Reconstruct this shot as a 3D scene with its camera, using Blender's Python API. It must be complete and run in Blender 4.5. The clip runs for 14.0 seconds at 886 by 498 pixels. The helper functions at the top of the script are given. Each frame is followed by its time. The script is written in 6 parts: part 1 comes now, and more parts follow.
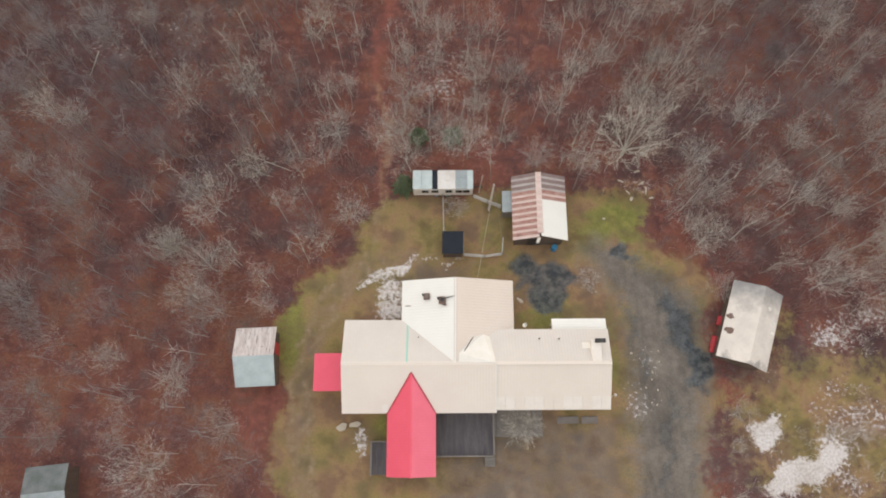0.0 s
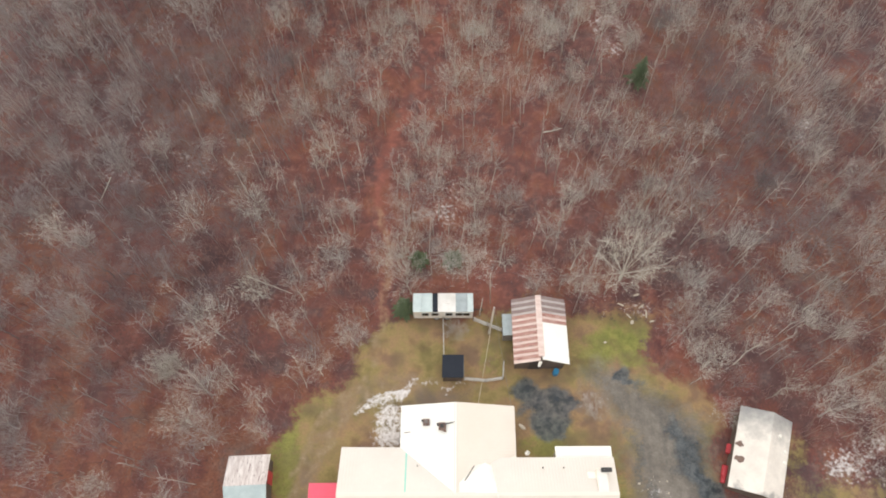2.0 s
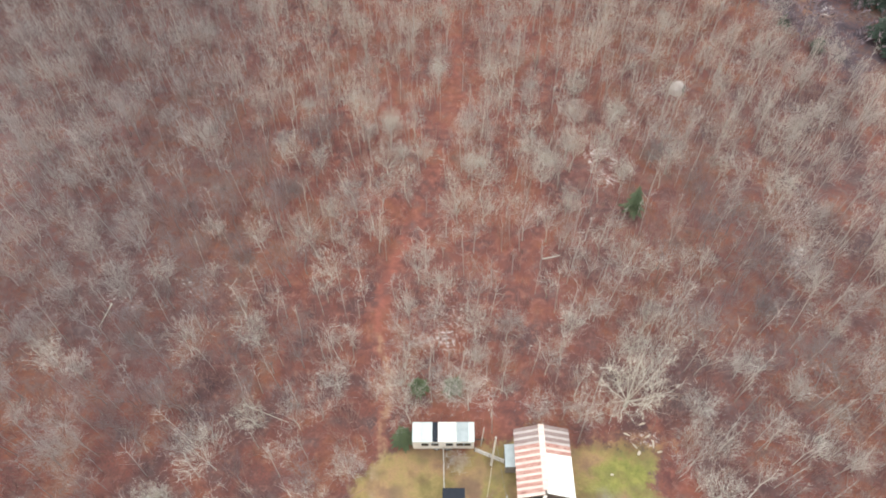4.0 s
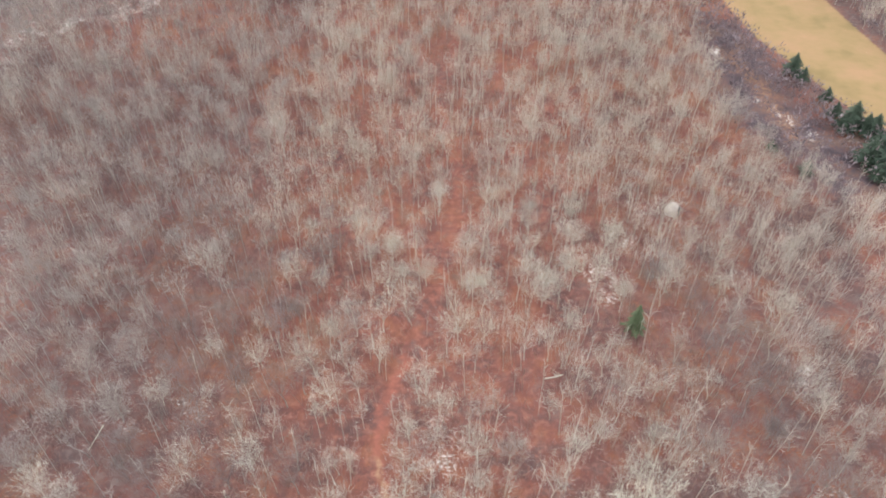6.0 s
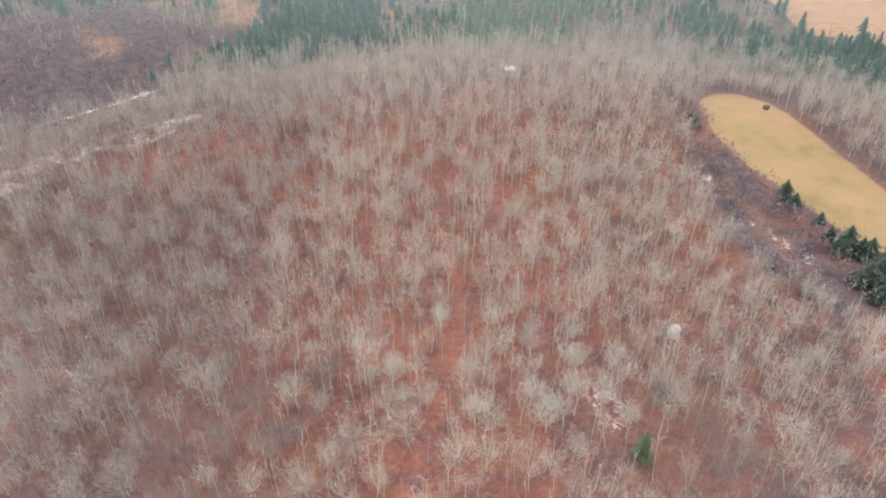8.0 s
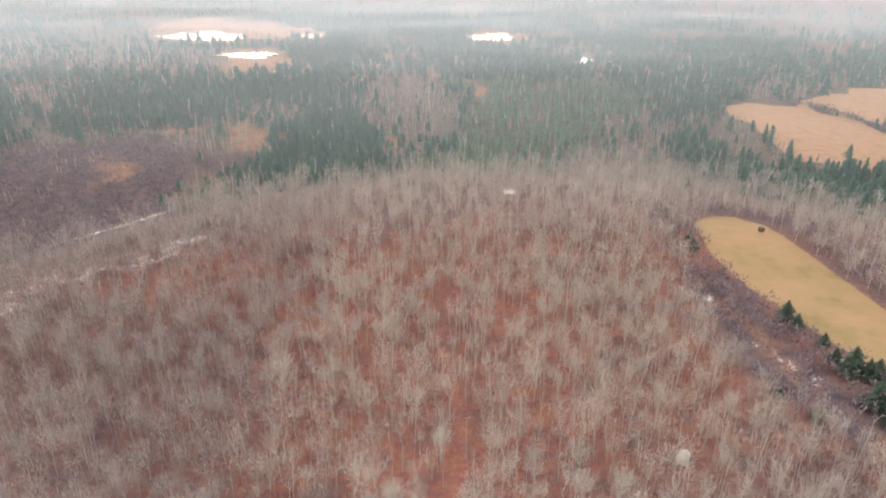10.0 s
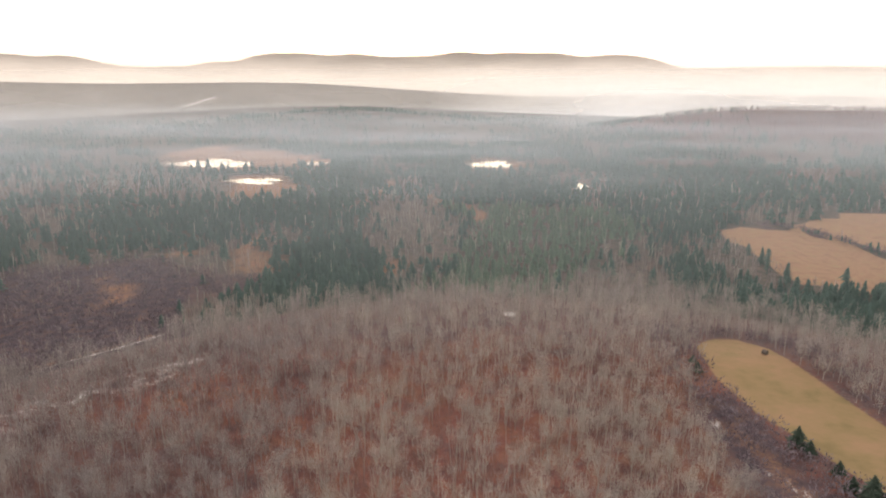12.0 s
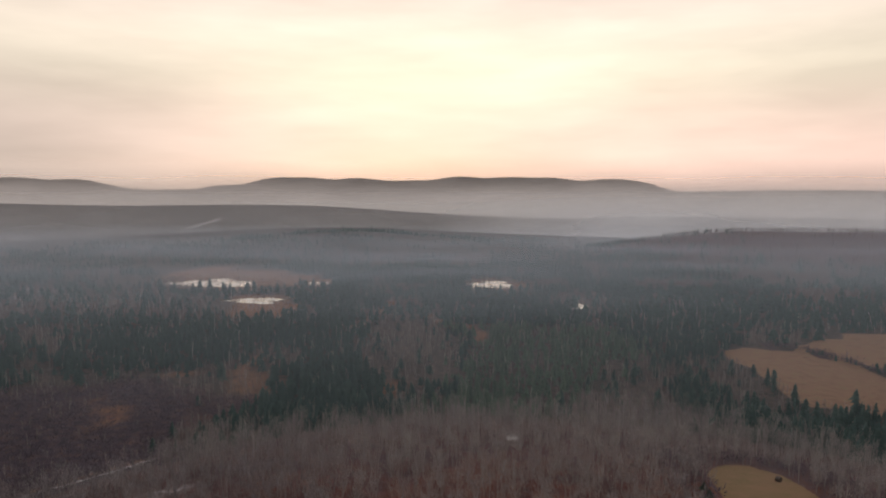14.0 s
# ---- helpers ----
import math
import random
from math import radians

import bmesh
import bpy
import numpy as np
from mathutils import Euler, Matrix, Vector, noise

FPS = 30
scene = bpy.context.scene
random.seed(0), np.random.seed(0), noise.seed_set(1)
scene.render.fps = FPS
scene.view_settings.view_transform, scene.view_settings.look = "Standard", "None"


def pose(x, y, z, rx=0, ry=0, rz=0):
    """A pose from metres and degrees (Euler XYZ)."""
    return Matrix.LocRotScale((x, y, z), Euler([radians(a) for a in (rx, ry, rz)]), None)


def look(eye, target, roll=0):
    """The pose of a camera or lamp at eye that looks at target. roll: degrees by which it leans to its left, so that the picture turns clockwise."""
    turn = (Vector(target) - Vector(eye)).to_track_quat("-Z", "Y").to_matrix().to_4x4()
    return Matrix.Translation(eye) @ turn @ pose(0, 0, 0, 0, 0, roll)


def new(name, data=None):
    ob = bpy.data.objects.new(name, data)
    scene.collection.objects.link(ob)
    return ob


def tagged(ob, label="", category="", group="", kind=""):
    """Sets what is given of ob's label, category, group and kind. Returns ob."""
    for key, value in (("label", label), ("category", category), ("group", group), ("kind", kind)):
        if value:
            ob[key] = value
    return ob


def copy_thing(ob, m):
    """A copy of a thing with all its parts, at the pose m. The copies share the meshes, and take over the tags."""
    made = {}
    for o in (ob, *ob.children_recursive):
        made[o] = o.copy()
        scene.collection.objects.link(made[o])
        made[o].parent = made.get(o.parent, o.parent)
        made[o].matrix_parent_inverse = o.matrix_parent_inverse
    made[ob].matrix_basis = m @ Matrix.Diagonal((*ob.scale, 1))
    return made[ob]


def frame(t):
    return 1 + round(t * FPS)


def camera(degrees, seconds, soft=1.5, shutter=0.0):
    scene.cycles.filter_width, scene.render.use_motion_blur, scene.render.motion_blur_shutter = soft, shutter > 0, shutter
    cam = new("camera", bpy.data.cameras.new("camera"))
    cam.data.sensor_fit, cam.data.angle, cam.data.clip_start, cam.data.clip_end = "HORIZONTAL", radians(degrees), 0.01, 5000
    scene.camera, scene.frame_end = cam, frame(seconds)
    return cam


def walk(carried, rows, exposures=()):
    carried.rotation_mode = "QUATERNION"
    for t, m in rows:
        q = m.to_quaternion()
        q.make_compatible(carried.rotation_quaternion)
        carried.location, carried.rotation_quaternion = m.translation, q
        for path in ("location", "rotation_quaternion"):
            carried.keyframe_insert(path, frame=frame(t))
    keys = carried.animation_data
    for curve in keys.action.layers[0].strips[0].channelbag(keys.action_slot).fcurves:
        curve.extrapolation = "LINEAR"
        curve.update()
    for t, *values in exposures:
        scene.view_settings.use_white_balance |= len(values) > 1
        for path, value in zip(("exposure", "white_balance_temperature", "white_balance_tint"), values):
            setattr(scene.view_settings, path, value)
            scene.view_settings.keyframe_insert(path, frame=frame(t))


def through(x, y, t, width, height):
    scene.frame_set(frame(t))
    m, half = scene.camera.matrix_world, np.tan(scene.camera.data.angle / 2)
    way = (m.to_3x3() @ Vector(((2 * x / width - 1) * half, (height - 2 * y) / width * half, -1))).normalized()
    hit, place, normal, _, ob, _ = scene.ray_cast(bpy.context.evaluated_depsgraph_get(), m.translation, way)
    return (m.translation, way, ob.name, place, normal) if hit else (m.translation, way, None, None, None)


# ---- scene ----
cam = camera(64.53, 14.0, soft=1.9)
EYE = (0.0, 3.95, 70.0)
TILTS = [(0.0, -73.96, 0.0, -0.28), (0.5, -72.02, -0.02, -0.19), (1.0, -69.60, -0.03, -0.17), (1.5, -66.84, -0.03, -0.18),
         (2.0, -63.95, -0.03, -0.16), (2.5, -61.22, -0.03, -0.14), (3.0, -58.62, -0.03, -0.14), (5.5, -46.51, 0.0, -0.08),
         (6.0, -44.04, 0.02, -0.08), (6.5, -41.56, 0.03, -0.06), (7.0, -39.05, 0.03, -0.03), (7.5, -36.54, 0.05, -0.01),
         (8.0, -34.09, 0.05, 0.03), (10.5, -21.85, 0.02, 0.15), (11.0, -19.38, -0.01, 0.16), (11.5, -16.86, -0.03, 0.17),
         (12.0, -14.36, -0.04, 0.18), (12.5, -11.71, -0.04, 0.20), (13.0, -8.96, -0.04, 0.20), (13.5, -6.55, -0.08, 0.22),
         (14.0, -4.60, -0.10, 0.23)]
walk(cam, [(t, pose(*EYE, 90 + up, lean, turn)) for t, up, lean, turn in TILTS],
     exposures=[(0.0, -0.75, 6500, 10), (1.0, -0.50, 6500, 9), (1.5, -0.43, 6500, 9), (2.0, -0.31, 6480, 8), (3.0, 0.02, 6400, 7), (6.0, 0.43, 6280, 5), (8.0, 0.4, 6280, 5), (10.5, 0.07, 6800, 10), (11.0, -0.06, 6880, 10),
                (12.0, -0.55, 6850, 11), (12.5, -1.02, 6720, 12), (13.0, -1.48, 6550, 13), (13.5, -1.88, 6380, 14), (14.0, -2.12, 6330, 14)])


# ---- light ----
def link(tree, a, b):
    tree.links.new(a, b)


def build_world():
    w = bpy.data.worlds.new("sky")
    scene.world = w
    w.use_nodes = True
    nt = w.node_tree
    nt.nodes.clear()
    out = nt.nodes.new("ShaderNodeOutputWorld")
    bg = nt.nodes.new("ShaderNodeBackground")
    sky = nt.nodes.new("ShaderNodeTexSky")
    sky.sky_type = "NISHITA"
    sky.sun_disc = False
    sky.sun_elevation = radians(9)
    sky.sun_rotation = radians(-4)
    co = nt.nodes.new("ShaderNodeTexCoord")
    sep = nt.nodes.new("ShaderNodeSeparateXYZ")
    link(nt, co.outputs["Generated"], sep.inputs[0])
    # overcast deck: colour by height, bright and warm where the low sun stands behind it
    ramp = nt.nodes.new("ShaderNodeValToRGB")
    link(nt, sep.outputs["Z"], ramp.inputs[0])
    cr = ramp.color_ramp
    cr.interpolation = "B_SPLINE"
    cr.elements[0].position, cr.elements[0].color = 0.0, (0.88, 0.63, 0.52, 1)
    cr.elements[1].position, cr.elements[1].color = 1.0, (0.44, 0.46, 0.49, 1)
    for p, c in ((0.05, (0.97, 0.69, 0.56)), (0.11, (1.0, 0.78, 0.61)), (0.17, (1.0, 0.91, 0.66)), (0.28, (0.98, 0.77, 0.66)),
                 (0.42, (0.56, 0.54, 0.53))):
        e = cr.elements.new(p)
        e.color = (*c, 1)
    mp = nt.nodes.new("ShaderNodeMapping")
    mp.inputs["Scale"].default_value = (1.5, 1.3, 8.0)
    mp.inputs["Rotation"].default_value = (0.0, radians(9), 0.0)
    link(nt, co.outputs["Generated"], mp.inputs[0])
    ns = nt.nodes.new("ShaderNodeTexNoise")
    ns.inputs["Scale"].default_value = 1.6
    ns.inputs["Detail"].default_value = 5.0
    link(nt, mp.outputs[0], ns.inputs["Vector"])
    cl = nt.nodes.new("ShaderNodeMapRange")
    cl.inputs[1].default_value, cl.inputs[2].default_value, cl.inputs[3].default_value, cl.inputs[4].default_value = 0.3, 0.70, 0.80, 1.16
    link(nt, ns.outputs[0], cl.inputs[0])
    front = nt.nodes.new("ShaderNodeMapRange")
    front.inputs[1].default_value, front.inputs[2].default_value, front.inputs[3].default_value, front.inputs[4].default_value = -0.8, 1.0, 1.6, 4.6
    link(nt, sep.outputs["Y"], front.inputs[0])
    mul = nt.nodes.new("ShaderNodeMath")
    mul.operation = "MULTIPLY"
    link(nt, cl.outputs[0], mul.inputs[0])
    link(nt, front.outputs[0], mul.inputs[1])
    deck = nt.nodes.new("ShaderNodeVectorMath")
    deck.operation = "SCALE"
    # thicker, greyer cloud low in the west
    side = nt.nodes.new("ShaderNodeMapRange")
    side.inputs[1].default_value, side.inputs[2].default_value, side.inputs[3].default_value, side.inputs[4].default_value = 0.05, -0.6, 0.0, 0.9
    link(nt, sep.outputs["X"], side.inputs[0])
    low = nt.nodes.new("ShaderNodeMapRange")
    low.inputs[1].default_value, low.inputs[2].default_value, low.inputs[3].default_value, low.inputs[4].default_value = 0.24, 0.05, 0.0, 1.0
    link(nt, sep.outputs["Z"], low.inputs[0])
    both = nt.nodes.new("ShaderNodeMath")
    both.operation = "MULTIPLY"
    link(nt, side.outputs[0], both.inputs[0])
    link(nt, low.outputs[0], both.inputs[1])
    grey = nt.nodes.new("ShaderNodeMix")
    grey.data_type = "RGBA"
    grey.inputs[7].default_value = (0.60, 0.51, 0.43, 1)
    link(nt, both.outputs[0], grey.inputs[0])
    link(nt, ramp.outputs[0], grey.inputs[6])
    link(nt, grey.outputs[2], deck.inputs[0])
    link(nt, mul.outputs[0], deck.inputs["Scale"])
    thin = nt.nodes.new("ShaderNodeVectorMath")
    thin.operation = "SCALE"
    thin.inputs["Scale"].default_value = 0.02
    link(nt, sky.outputs[0], thin.inputs[0])
    add = nt.nodes.new("ShaderNodeVectorMath")
    add.operation = "ADD"
    link(nt, deck.outputs[0], add.inputs[0])
    link(nt, thin.outputs[0], add.inputs[1])
    link(nt, add.outputs[0], bg.inputs[0])
    bg.inputs[1].default_value = 1.0
    link(nt, bg.outputs[0], out.inputs[0])


build_world()
# added fill from behind the view; the low sun glows in the north sky
overcast_fill = new("overcast_fill", bpy.data.lights.new("overcast_fill", "SUN"))
overcast_fill.data.energy, overcast_fill.data.angle, overcast_fill.data.color = 0.9, radians(50), (1.0, 0.96, 0.90)
overcast_fill.matrix_basis = look((-20, -30, 60), (0, 0, 0))


# ---- materials ----
def material(name):
    m = bpy.data.materials.new(name)
    m.use_nodes = True
    nt = m.node_tree
    b = nt.nodes["Principled BSDF"]
    return m, nt, b


def noise_node(nt, vec, scale, detail=4.0, rough=0.55):
    n = nt.nodes.new("ShaderNodeTexNoise")
    n.inputs["Scale"].default_value = scale
    n.inputs["Detail"].default_value = detail
    n.inputs["Roughness"].default_value = rough
    if vec:
        link(nt, vec, n.inputs["Vector"])
    return n.outputs[0]


def ramp_node(nt, fac, stops):
    r = nt.nodes.new("ShaderNodeValToRGB")
    link(nt, fac, r.inputs[0])
    els = r.color_ramp.elements
    els[0].position, els[0].color = stops[0][0], (*stops[0][1], 1)
    els[1].position, els[1].color = stops[-1][0], (*stops[-1][1], 1)
    for p, c in stops[1:-1]:
        e = els.new(p)
        e.color = (*c, 1)
    return r.outputs[0]


def mix_node(nt, fac, a, b, blend="MIX"):
    m = nt.nodes.new("ShaderNodeMix")
    m.data_type, m.blend_type = "RGBA", blend
    for value, sock in ((fac, m.inputs[0]), (a, m.inputs[6]), (b, m.inputs[7])):
        if isinstance(value, (int, float)):
            sock.default_value = value
        elif isinstance(value, tuple):
            sock.default_value = (*value, 1)
        else:
            link(nt, value, sock)
    return m.outputs[2]


def math_node(nt, op, a, b=0.0, clamp=False):
    m = nt.nodes.new("ShaderNodeMath")
    m.operation, m.use_clamp = op, clamp
    for value, sock in ((a, m.inputs[0]), (b, m.inputs[1])):
        if isinstance(value, (int, float)):
            sock.default_value = value
        else:
            link(nt, value, sock)
    return m.outputs[0]


def range_node(nt, v, a, b, c=0.0, d=1.0, soft=False):
    m = nt.nodes.new("ShaderNodeMapRange")
    m.interpolation_type = "SMOOTHSTEP" if soft else "LINEAR"
    link(nt, v, m.inputs[0])
    for i, x in enumerate((a, b, c, d)):
        m.inputs[i + 1].default_value = x
    return m.outputs[0]


def bump_node(nt, b, height, strength, distance):
    n = nt.nodes.new("ShaderNodeBump")
    n.inputs["Strength"].default_value, n.inputs["Distance"].default_value = strength, distance
    link(nt, height, n.inputs["Height"])
    link(nt, n.outputs[0], b.inputs["Normal"])


def object_co(nt):
    return nt.nodes.new("ShaderNodeTexCoord").outputs["Object"]


def worn(name, color, other, rough=0.6, metal=0.0, scale=1.5, amount=0.5, stretch=(1, 1, 1), ribs=0.0, along="X", stain=None):
    """Weathered sheet, board or paint: two scales of stains, fine grain, optional raised ribs across a direction."""
    m, nt, b = material(name)
    co = object_co(nt)
    mp = nt.nodes.new("ShaderNodeMapping")
    mp.inputs["Scale"].default_value = stretch
    link(nt, co, mp.inputs[0])
    big = noise_node(nt, mp.outputs[0], scale, 5.0, 0.6)
    fine = noise_node(nt, mp.outputs[0], scale * 9, 3.0, 0.6)
    f = math_node(nt, "MULTIPLY", range_node(nt, big, 0.38, 0.68), amount)
    col = mix_node(nt, f, color, other)
    col = mix_node(nt, range_node(nt, fine, 0.35, 0.7, 0.0, 0.25), col, other)
    if stain:
        spots = noise_node(nt, mp.outputs[0], scale * 2.3, 6.0, 0.7)
        col = mix_node(nt, range_node(nt, spots, 0.57, 0.65), col, stain)
    link(nt, col, b.inputs["Base Color"])
    b.inputs["Roughness"].default_value, b.inputs["Metallic"].default_value = rough, metal
    if ribs:
        wv = nt.nodes.new("ShaderNodeTexWave")
        wv.bands_direction = along
        wv.inputs["Scale"].default_value = ribs
        link(nt, co, wv.inputs["Vector"])
        bump_node(nt, b, range_node(nt, wv.outputs[1], 0.75, 1.0), 0.28, 0.025)
    else:
        bump_node(nt, b, fine, 0.3, 0.02)
    return m


# one cream roof in two tones: light on the front slopes put into colour
CREAM_SHADED = worn("cream_metal_roof_shaded_tone", (0.67, 0.63, 0.58), (0.61, 0.565, 0.515), 0.55, 0.0, 0.35, 0.55, ribs=1.1)
CREAM_LIT = worn("cream_metal_roof_lit_tone", (0.80, 0.735, 0.655), (0.74, 0.67, 0.59), 0.55, 0.0, 0.35, 0.5, ribs=1.1)
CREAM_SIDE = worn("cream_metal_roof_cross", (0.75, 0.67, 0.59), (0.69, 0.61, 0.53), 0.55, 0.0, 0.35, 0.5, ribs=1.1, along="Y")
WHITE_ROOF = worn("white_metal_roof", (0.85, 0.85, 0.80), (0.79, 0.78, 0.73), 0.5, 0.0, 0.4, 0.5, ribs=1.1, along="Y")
WHITE_STRIP = worn("white_eave_metal", (0.84, 0.79, 0.72), (0.74, 0.68, 0.60), 0.5, 0.0, 1.2, 0.6)
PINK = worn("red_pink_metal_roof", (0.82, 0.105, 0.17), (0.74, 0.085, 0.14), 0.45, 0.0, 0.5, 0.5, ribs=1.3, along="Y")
PINK_LIGHT = worn("lighter_pink_metal_roof", (0.86, 0.18, 0.26), (0.78, 0.14, 0.21), 0.45, 0.0, 0.5, 0.5, ribs=1.3, along="Y")
SIDING = worn("pale_siding", (0.55, 0.50, 0.44), (0.42, 0.37, 0.32), 0.7, 0.0, 0.8, 0.5)
FLASHING = worn("white_flashing", (0.84, 0.82, 0.76), (0.70, 0.66, 0.58), 0.4, 0.0, 1.5, 0.4)
TEAL = worn("teal_strip", (0.25, 0.62, 0.52), (0.38, 0.60, 0.52), 0.5)
BLACK = worn("black_paint", (0.03, 0.03, 0.032), (0.06, 0.055, 0.05), 0.6)
DARK_DECK = worn("dark_deck_covering", (0.070, 0.060, 0.068), (0.135, 0.118, 0.120), 0.55, 0.0, 0.9, 0.8, (3, .5, 1))
GREY_WOOD = worn("weathered_grey_wood", (0.26, 0.24, 0.22), (0.16, 0.14, 0.12), 0.85, 0.0, 2.0, 0.7, (1, 6, 1))
WHITE_WOOD = worn("whitewashed_rail", (0.55, 0.53, 0.49), (0.34, 0.31, 0.28), 0.7, 0.0, 2.0, 0.6)
NAVY = worn("dark_blue_sheet_roof", (0.010, 0.014, 0.024), (0.020, 0.026, 0.038), 0.85, 0.0, 1.2, 0.6)
GREYBLUE = worn("greyblue_panel", (0.40, 0.45, 0.46), (0.24, 0.28, 0.29), 0.45, 0.0, 1.6, 0.6)
TRAILER_WHITE = worn("aged_white_aluminium", (0.82, 0.80, 0.76), (0.58, 0.54, 0.49), 0.45, 0.0, 0.9, 0.6)
RUSTY = worn("rusty_red_sheet", (0.34, 0.150, 0.120), (0.58, 0.42, 0.37), 0.7, 0.0, 1.6, 0.5, (0.5, 2.2, 1), stain=(0.12, 0.05, 0.045))
FADED = worn("faded_pinkish_sheet", (0.74, 0.62, 0.57), (0.48, 0.31, 0.26), 0.65, 0.0, 1.3, 0.6, (0.6, 3, 1))
GREY_SHEET = worn("weathered_grey_sheet", (0.27, 0.22, 0.21), (0.20, 0.12, 0.11), 0.65, 0.0, 1.3, 0.8, (0.6, 3, 1))
PALE_GREY = worn("pale_grey_sheet", (0.50, 0.46, 0.44), (0.34, 0.27, 0.25), 0.65, 0.0, 1.3, 0.7, (0.6, 3, 1))
STREAKED = worn("white_roof_with_rust_streaks", (0.74, 0.69, 0.66), (0.40, 0.32, 0.30), 0.6, 0.0, 1.1, 0.8, (3.4, 0.40, 1), stain=(0.12, 0.06, 0.055))
PALE_BLUE = worn("pale_blue_roof_sheet", (0.50, 0.58, 0.58), (0.34, 0.42, 0.43), 0.5, 0.0, 0.8, 0.7, ribs=1.6)
TRAILER_TEAL = worn("faded_teal_aluminium", (0.60, 0.68, 0.67), (0.42, 0.50, 0.50), 0.45, 0.0, 1.2, 0.6)


def stained_roof():
    """Pale beige galvanised sheet with a sooty stain spreading from one end."""
    m, nt, b = material("stained_galvanised_roof")
    co = object_co(nt)
    sep = nt.nodes.new("ShaderNodeSeparateXYZ")
    link(nt, co, sep.inputs[0])
    big, fine = noise_node(nt, co, 0.7, 5.0, 0.6), noise_node(nt, co, 5.0, 4.0, 0.6)
    col = ramp_node(nt, big, [(0.35, (0.76, 0.71, 0.64)), (0.62, (0.66, 0.61, 0.55))])
    col = mix_node(nt, range_node(nt, fine, 0.45, 0.7, 0.0, 0.12), col, (0.42, 0.38, 0.35))
    soot = math_node(nt, "ADD", range_node(nt, sep.outputs["Y"], -0.6, 3.9), math_node(nt, "MULTIPLY", math_node(nt, "SUBTRACT", big, 0.5), 0.9))
    col = mix_node(nt, range_node(nt, soot, 0.30, 1.0, 0.0, 0.85), col, (0.20, 0.205, 0.21))
    # uneven darker patches towards the south end
    dark_end = math_node(nt, "ADD", range_node(nt, sep.outputs["Y"], -2.6, -4.2), math_node(nt, "MULTIPLY", math_node(nt, "SUBTRACT", big, 0.5), 2.6))
    col = mix_node(nt, range_node(nt, dark_end, 0.5, 0.9, 0.0, 0.7), col, (0.22, 0.22, 0.22))
    link(nt, col, b.inputs["Base Color"])
    b.inputs["Roughness"].default_value = 0.5
    bump_node(nt, b, fine, 0.3, 0.02)
    return m


GALV = stained_roof()
RUST_PATCH = worn("rust_patch", (0.16, 0.10, 0.08), (0.22, 0.16, 0.13), 0.8)
MOSSY = worn("mossy_grey_roof", (0.20, 0.22, 0.22), (0.09, 0.11, 0.10), 0.7, 0.0, 0.8, 0.9)
BOARD = worn("dark_board_wall", (0.14, 0.11, 0.09), (0.08, 0.06, 0.05), 0.85, 0.0, 2.0, 0.7, (1, 1, 0.2))
RED_PAINT = worn("red_enamel", (0.52, 0.045, 0.06), (0.34, 0.04, 0.045), 0.5)
BLUE_PLASTIC = worn("blue_plastic", (0.04, 0.22, 0.40), (0.03, 0.16, 0.30), 0.35)
GLASSY = worn("dark_window_glass", (0.02, 0.022, 0.025), (0.035, 0.035, 0.035), 0.12)
STONE = worn("pale_stone_slab", (0.56, 0.50, 0.40), (0.38, 0.32, 0.25), 0.85, 0.0, 1.8, 0.7)
CONCRETE = worn("grey_concrete", (0.24, 0.215, 0.195), (0.15, 0.13, 0.12), 0.9)


def bark_material(name, light, dark, moss, many=False):
    """Grey bark; each tree a little lighter, darker or browner than the next."""
    m, nt, b = material(name)
    at = nt.nodes.new("ShaderNodeAttribute")
    at.attribute_name = "tint"
    inf = nt.nodes.new("ShaderNodeObjectInfo")
    t = at.outputs["Fac"] if many else math_node(nt, "FRACT", math_node(nt, "ADD", at.outputs["Fac"], inf.outputs["Random"]))
    col = ramp_node(nt, t, [(0.0, dark), (0.35, light), (0.7, moss), (1.0, light)])
    n = noise_node(nt, object_co(nt), 2.5, 3.0)
    col = mix_node(nt, range_node(nt, n, 0.35, 0.7, 0.0, 0.45), col, dark)
    link(nt, col, b.inputs["Base Color"])
    b.inputs["Roughness"].default_value = 0.9
    return m


BARK = bark_material("grey_bark", (0.60, 0.565, 0.50), (0.38, 0.35, 0.32), (0.54, 0.525, 0.445))
TWIGS = bark_material("bare_twigs", (0.53, 0.505, 0.46), (0.36, 0.34, 0.315), (0.49, 0.48, 0.42))
PALE_BARK = bark_material("pale_grey_bark", (0.52, 0.50, 0.465), (0.36, 0.34, 0.32), (0.47, 0.47, 0.42))
DULL_BARK = bark_material("dull_grey_bark", (0.34, 0.32, 0.312), (0.19, 0.172, 0.172), (0.29, 0.275, 0.255))
DULL_TWIGS = bark_material("dull_mauve_twigs", (0.245, 0.220, 0.225), (0.155, 0.130, 0.137), (0.22, 0.20, 0.19))
WOOD = bark_material("bare_wood_twigs", (0.495, 0.452, 0.408), (0.285, 0.262, 0.262), (0.455, 0.428, 0.375), True)
SHOOT = bark_material("reddish_grey_shoots", (0.37, 0.245, 0.215), (0.170, 0.100, 0.098), (0.32, 0.230, 0.195), True)
STRAW = bark_material("pale_dry_reeds", (0.52, 0.40, 0.30), (0.34, 0.24, 0.18), (0.44, 0.33, 0.25), True)
DARK_TWIGS = bark_material("dark_shrub_twigs", (0.235, 0.190, 0.215), (0.125, 0.100, 0.118), (0.28, 0.215, 0.215), True)
BIRCH_ONE = bark_material("frosted_pale_twigs", (0.70, 0.67, 0.64), (0.50, 0.46, 0.43), (0.60, 0.57, 0.54))
